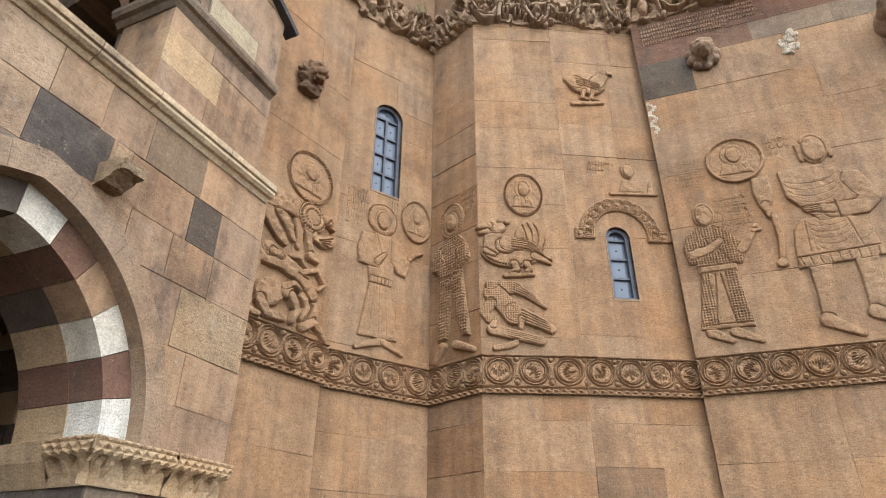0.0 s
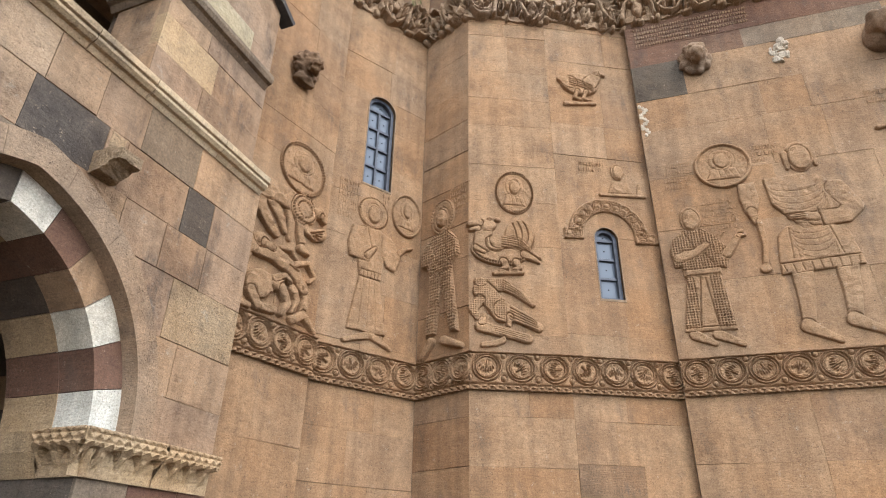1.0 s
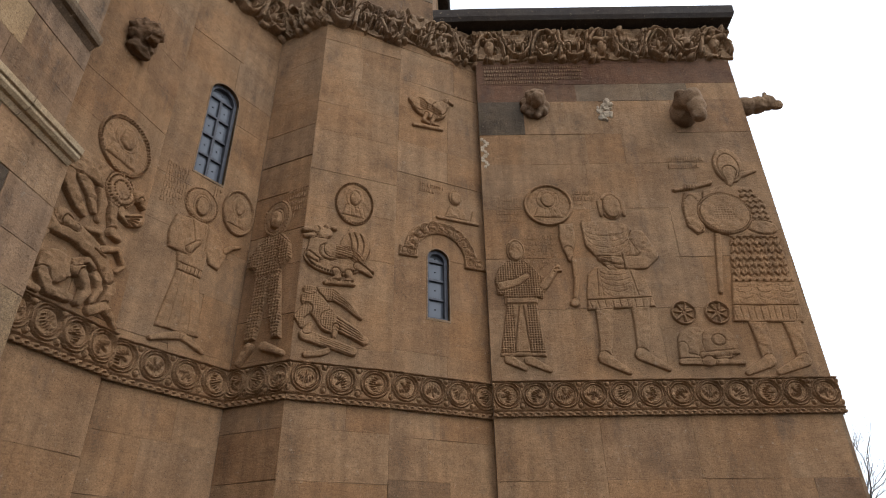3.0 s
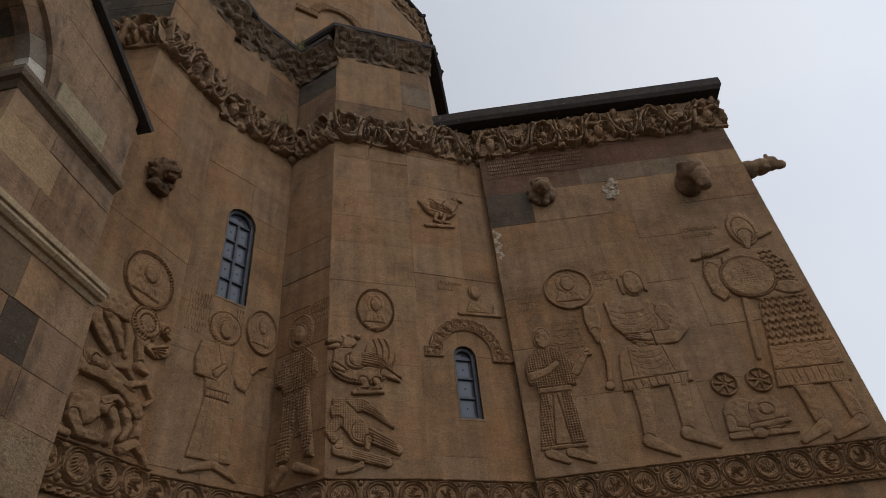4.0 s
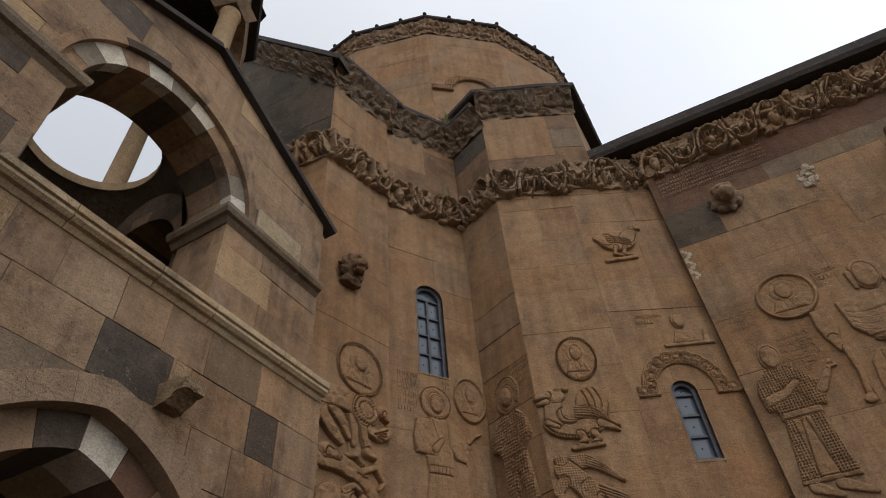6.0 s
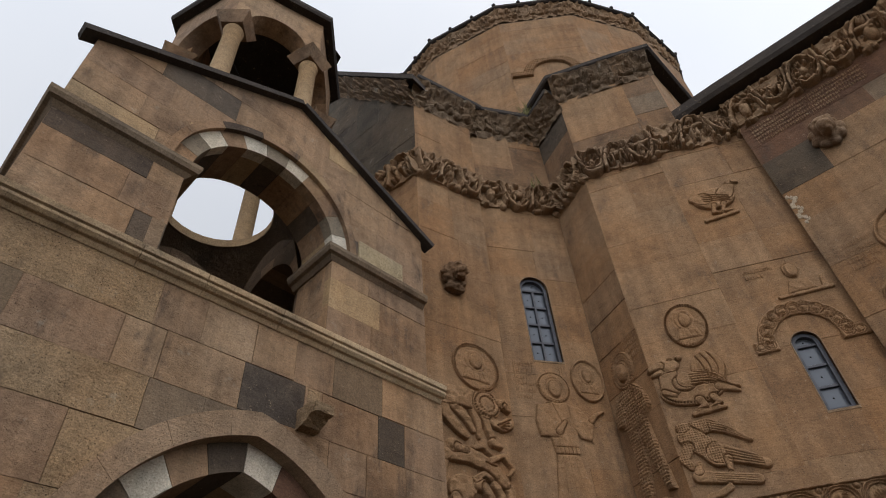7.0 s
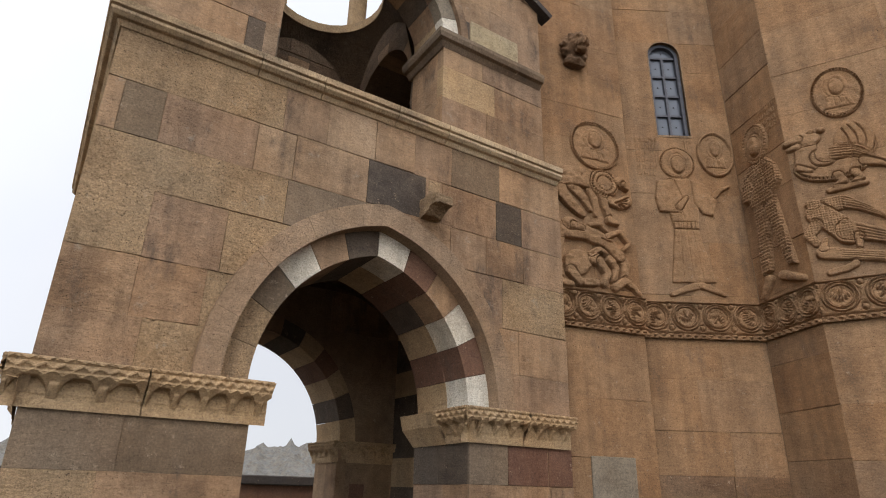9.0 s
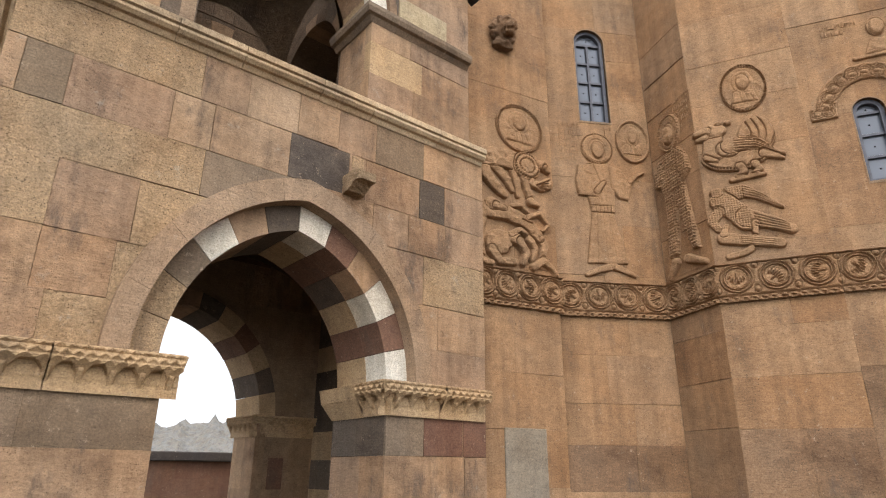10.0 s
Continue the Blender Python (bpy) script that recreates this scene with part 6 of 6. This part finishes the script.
muqarnas("capital_strip", lin, C1 + 0.72, TL - 0.25, 1.76, 1.95, CAPL, 0.06, 0.12, 0.05)
muqarnas("capital_strip", rp, -0.05, 0.58, 1.76, 1.95, CAPL, 0.06, 0.12, 0.05)
jl = tagged(backing("tower_reveal_far", facet((TW_ + 0.53, TS + C1 - 0.78), (TW_ + 0.02, TS + C1 - 0.78)), [rect(0, 0.5, GZ, 1.95)], 0.1), "side of the far tower pier", "wall", kind="structure")
# small dark stone by the belfry impost and pale block above it
for u0, u1, v0, v1, mat, nm, lb in ((2.35, 2.47, 5.035, 5.27, BASALT, "dark_block", "small black basalt block beside the arch"), (2.48, 3.0, 5.035, 5.30, PALEO, "pale_block", "pale yellow stone block beside the arch")) if (PALEO := stone("pale_ochre_block", [(0.52, 0.40, 0.24), (0.54, 0.42, 0.26)], stain=0.2, pores=0.9, bump=0.6, streak=0.4)) else ():
    bm = bmesh.new()
    chamfered(bm, rect(u0, u1, v0, v1), -0.03, 0.012, 0.006)
    tagged(solid(nm, bm, mat, m=bel_e.matrix_basis), lb, "stone")

# ---- lantern over the belfry ----
LX, LY, LZ, LR = VX, VY, 6.10, 0.56
lantern = tagged(new("lantern"), "small open stone lantern with round columns", "lantern")
hexa = lambda r, o=0.0: [(LX + r * math.cos(radians(138 + 60 * k + o)), LY + r * math.sin(radians(138 + 60 * k + o))) for k in range(6)]
circ = [(LX + LR * math.cos(2 * math.pi * k / 28), LY + LR * math.sin(2 * math.pi * k / 28)) for k in range(28)]
sweep("ring_kerb", circ, [(-0.01, LZ - 0.04), (0.52, LZ - 0.04), (0.52, LZ + 0.06), (-0.01, LZ + 0.06)], OCHRE, closed=True, parent=lantern)
for k, (x, y) in enumerate(hexa(LR + 0.33)):
    bm = bmesh.new()
    lathe = [(0.125, 0.0), (0.13, 0.06), (0.105, 0.10), (0.103, 0.9), (0.096, 1.74), (0.115, 1.78), (0.105, 1.83)]
    rings = [[bm.verts.new((r * math.cos(2 * math.pi * j / 18), r * math.sin(2 * math.pi * j / 18), z)) for j in range(18)] for r, z in lathe]
    for a, b in zip(rings, rings[1:]):
        for j in range(18):
            bm.faces.new((a[j], a[(j + 1) % 18], b[(j + 1) % 18], b[j]))
    part("column", bm, OCHRE, lantern, smooth=True, m=pose(x, y, LZ + 0.10))
    ang = 138 + 60 * k
    for nm, z0, w0, w1, hh in (("column_base", LZ + 0.05, 0.13, 0.11, 0.08), ("column_capital", LZ + 1.92, 0.12, 0.19, 0.16)):
        bm = bmesh.new()
        bmesh.ops.create_cone(bm, cap_ends=True, segments=4, radius1=w0 * 1.414, radius2=w1 * 1.414, depth=hh)
        part(nm, bm, TOWER, lantern, m=pose(x, y, z0 + hh / 2, 0, 0, ang + 45))
hx = hexa(LR + 0.46)
for k in range(6):
    p, q = hx[k], hx[(k + 1) % 6]
    n = length(p, q)
    bm = bmesh.new()
    for poly in minus([rect(0, n, LZ + 2.08, LZ + 2.85)], arch(n / 2, n / 2 - 0.16, LZ + 2.08, n / 2 - 0.16, LZ + 2.0, 10)):
        prism(bm, poly, -0.26, 0.0)
    part("arcade_wall", bm, TOWER, lantern, m=facet(p, q))
sweep("eave", hexa(LR + 0.46), [(-0.2, LZ + 2.85), (0.10, LZ + 2.85), (0.12, LZ + 2.89), (0.12, LZ + 2.95), (-0.2, LZ + 3.08)], ROOFST, closed=True, parent=lantern)
bm = bmesh.new()
bmesh.ops.create_cone(bm, cap_ends=True, segments=6, radius1=LR + 0.5, radius2=0.02, depth=1.3)
part("spire", bm, ROOFST, lantern, m=pose(LX, LY, LZ + 3.65, 0, 0, 138))
bm = bmesh.new()
bmesh.ops.create_cone(bm, cap_ends=True, segments=6, radius1=0.006, radius2=0.006, depth=1.2)
part("tie_rod", bm, LEAD, lantern, m=pose(LX, LY, LZ + 1.98, 90, 0, 36))


# ---- things far off and small ----
def tuft(m, n, tall, seed, label):
    r = random.Random(seed)
    bm = bmesh.new()
    for _ in range(n):
        x, y = r.gauss(0, 0.05), r.gauss(0, 0.05)
        a, h = r.uniform(0, 6.3), tall * r.uniform(0.5, 1.0)
        dx, dy = math.cos(a), math.sin(a)
        b = r.uniform(0.15, 0.6) * h
        pts = [(x, y, 0), (x + dx * b * 0.3, y + dy * b * 0.3, h * 0.6), (x + dx * b, y + dy * b, h)]
        w = 0.004
        va = [bm.verts.new((p[0] - dy * w * s, p[1] + dx * w * s, p[2])) for p, s in zip(pts, (1, 0.8, 0.1))]
        vb = [bm.verts.new((p[0] + dy * w * s, p[1] - dx * w * s, p[2])) for p, s in zip(pts, (1, 0.8, 0.1))]
        for i in range(2):
            bm.faces.new((va[i], vb[i], vb[i + 1], va[i + 1]))
    return tagged(solid("grass_tuft", bm, SHRUB, m=m), label, "grass", kind="stuff")


tuft(pose(-2.22, -0.74, Z_UP + 0.10), 160, 0.30, 1, "dry grass growing on the roof edge")
tuft(pose(-2.38, -0.80, Z_FTOP - 0.02), 50, 0.16, 2, "dry grass growing on the frieze ledge")
tuft(pose(-0.95, -0.12, Z_FTOP + 0.16), 60, 0.2, 3, "dry grass growing at the eave end")


def bare_tree(x, y, tall, seed):
    r = random.Random(seed)
    root = tagged(new("bare_tree"), "leafless tree with fine grey twigs", "tree")
    root.matrix_basis = pose(x, y, GZ)
    levels = {0: bmesh.new(), 1: bmesh.new(), 2: bmesh.new()}

    def stick(bm, p, q, r0, r1, n):
        d = (q - p).normalized()
        a = d.orthogonal().normalized()
        b = d.cross(a)
        lo = [bm.verts.new(p + (a * math.cos(6.283 * i / n) + b * math.sin(6.283 * i / n)) * r0) for i in range(n)]
        hi = [bm.verts.new(q + (a * math.cos(6.283 * i / n) + b * math.sin(6.283 * i / n)) * r1) for i in range(n)]
        for i in range(n):
            bm.faces.new((lo[i - 1], lo[i], hi[i], hi[i - 1]))

    def grow(p, d, n, rad, depth):
        seg = 3
        for k in range(seg):
            d = (d + Vector((r.gauss(0, 0.14), r.gauss(0, 0.14), r.gauss(0.03, 0.08)))).normalized()
            q = p + d * n / seg
            stick(levels[min(2, depth // 2)], p, q, rad, rad * 0.86, 7 if depth < 2 else 4)
            p, rad = q, rad * 0.86
            if depth < 5 and (k or depth):
                for _ in range(2):
                    side_ = (d + Vector((r.uniform(-1, 1), r.uniform(-1, 1), r.uniform(-0.2, 0.6))) * 0.8).normalized()
                    if r.random() < 0.75:
                        grow(p, side_, n * r.uniform(0.5, 0.72), rad * 0.55, depth + 1)
    grow(Vector((0, 0, -0.1)), Vector((0, 0, 1)), tall * 0.5, 0.16, 0)
    for i, nm in ((0, "trunk"), (1, "limbs"), (2, "twigs")):
        part(nm, levels[i], BARK, root)


bare_tree(13.0, 16.6, 8.4, 5)

# low wall and rocky hill seen through the tower
low = tagged(backing("boundary_wall", facet((-13.0, -6.0), (-12.0, 4.0)), [rect(0, 10.05, GZ, 1.62)], 0.4, REDST), "low red-brown wall with a dark stone coping", "wall", kind="structure")
courses(low, 1.0, 8.0, [0.6, 0.95, 1.3, 1.62], random.Random(2), REDST, wide=(0.4, 0.9), pick=lambda r, u, v: B_ if r.random() < 0.2 else None)
bm = bmesh.new()
chamfered(bm, rect(0, 10, 1.62, 1.80), -0.55, 0.16, 0.02)
part("coping", bm, ROOFST, low)

bm = bmesh.new()
NX, NY = 170, 44
grid = []
for i in range(NX + 1):
    col = []
    for j in range(NY + 1):
        x, y = (i / NX - 0.5) * 170, j / NY * 46
        f = j / NY
        ridge = 9.5 + 3.2 * noise.noise(Vector((x * 0.05, 3.0, 0))) + 3.0 * noise.noise(Vector((x * 0.21, 7.0, 0))) + 1.6 * noise.noise(Vector((x * 0.6, 1.0, 0)))
        z = ridge * min(1.0, f * 1.35) ** 1.2 + 1.3 * noise.noise(Vector((x * 0.25, y * 0.25, 0))) + 1.3 * abs(noise.noise(Vector((x * 0.7, y * 0.7, 5)))) + 0.6 * noise.noise(Vector((x * 1.7, y * 1.7, 9)))
        col.append(bm.verts.new((x, y, z if j else -2)))
    grid.append(col)
for i in range(NX):
    for j in range(NY):
        bm.faces.new((grid[i][j], grid[i + 1][j], grid[i + 1][j + 1], grid[i][j + 1]))
hill = solid("rocky_hill", bm, ROCK, m=pose(-85, 24, GZ, 0, 0, 70))
tagged(hill, "grey jagged rocky hill beyond the wall", "hill", kind="structure")
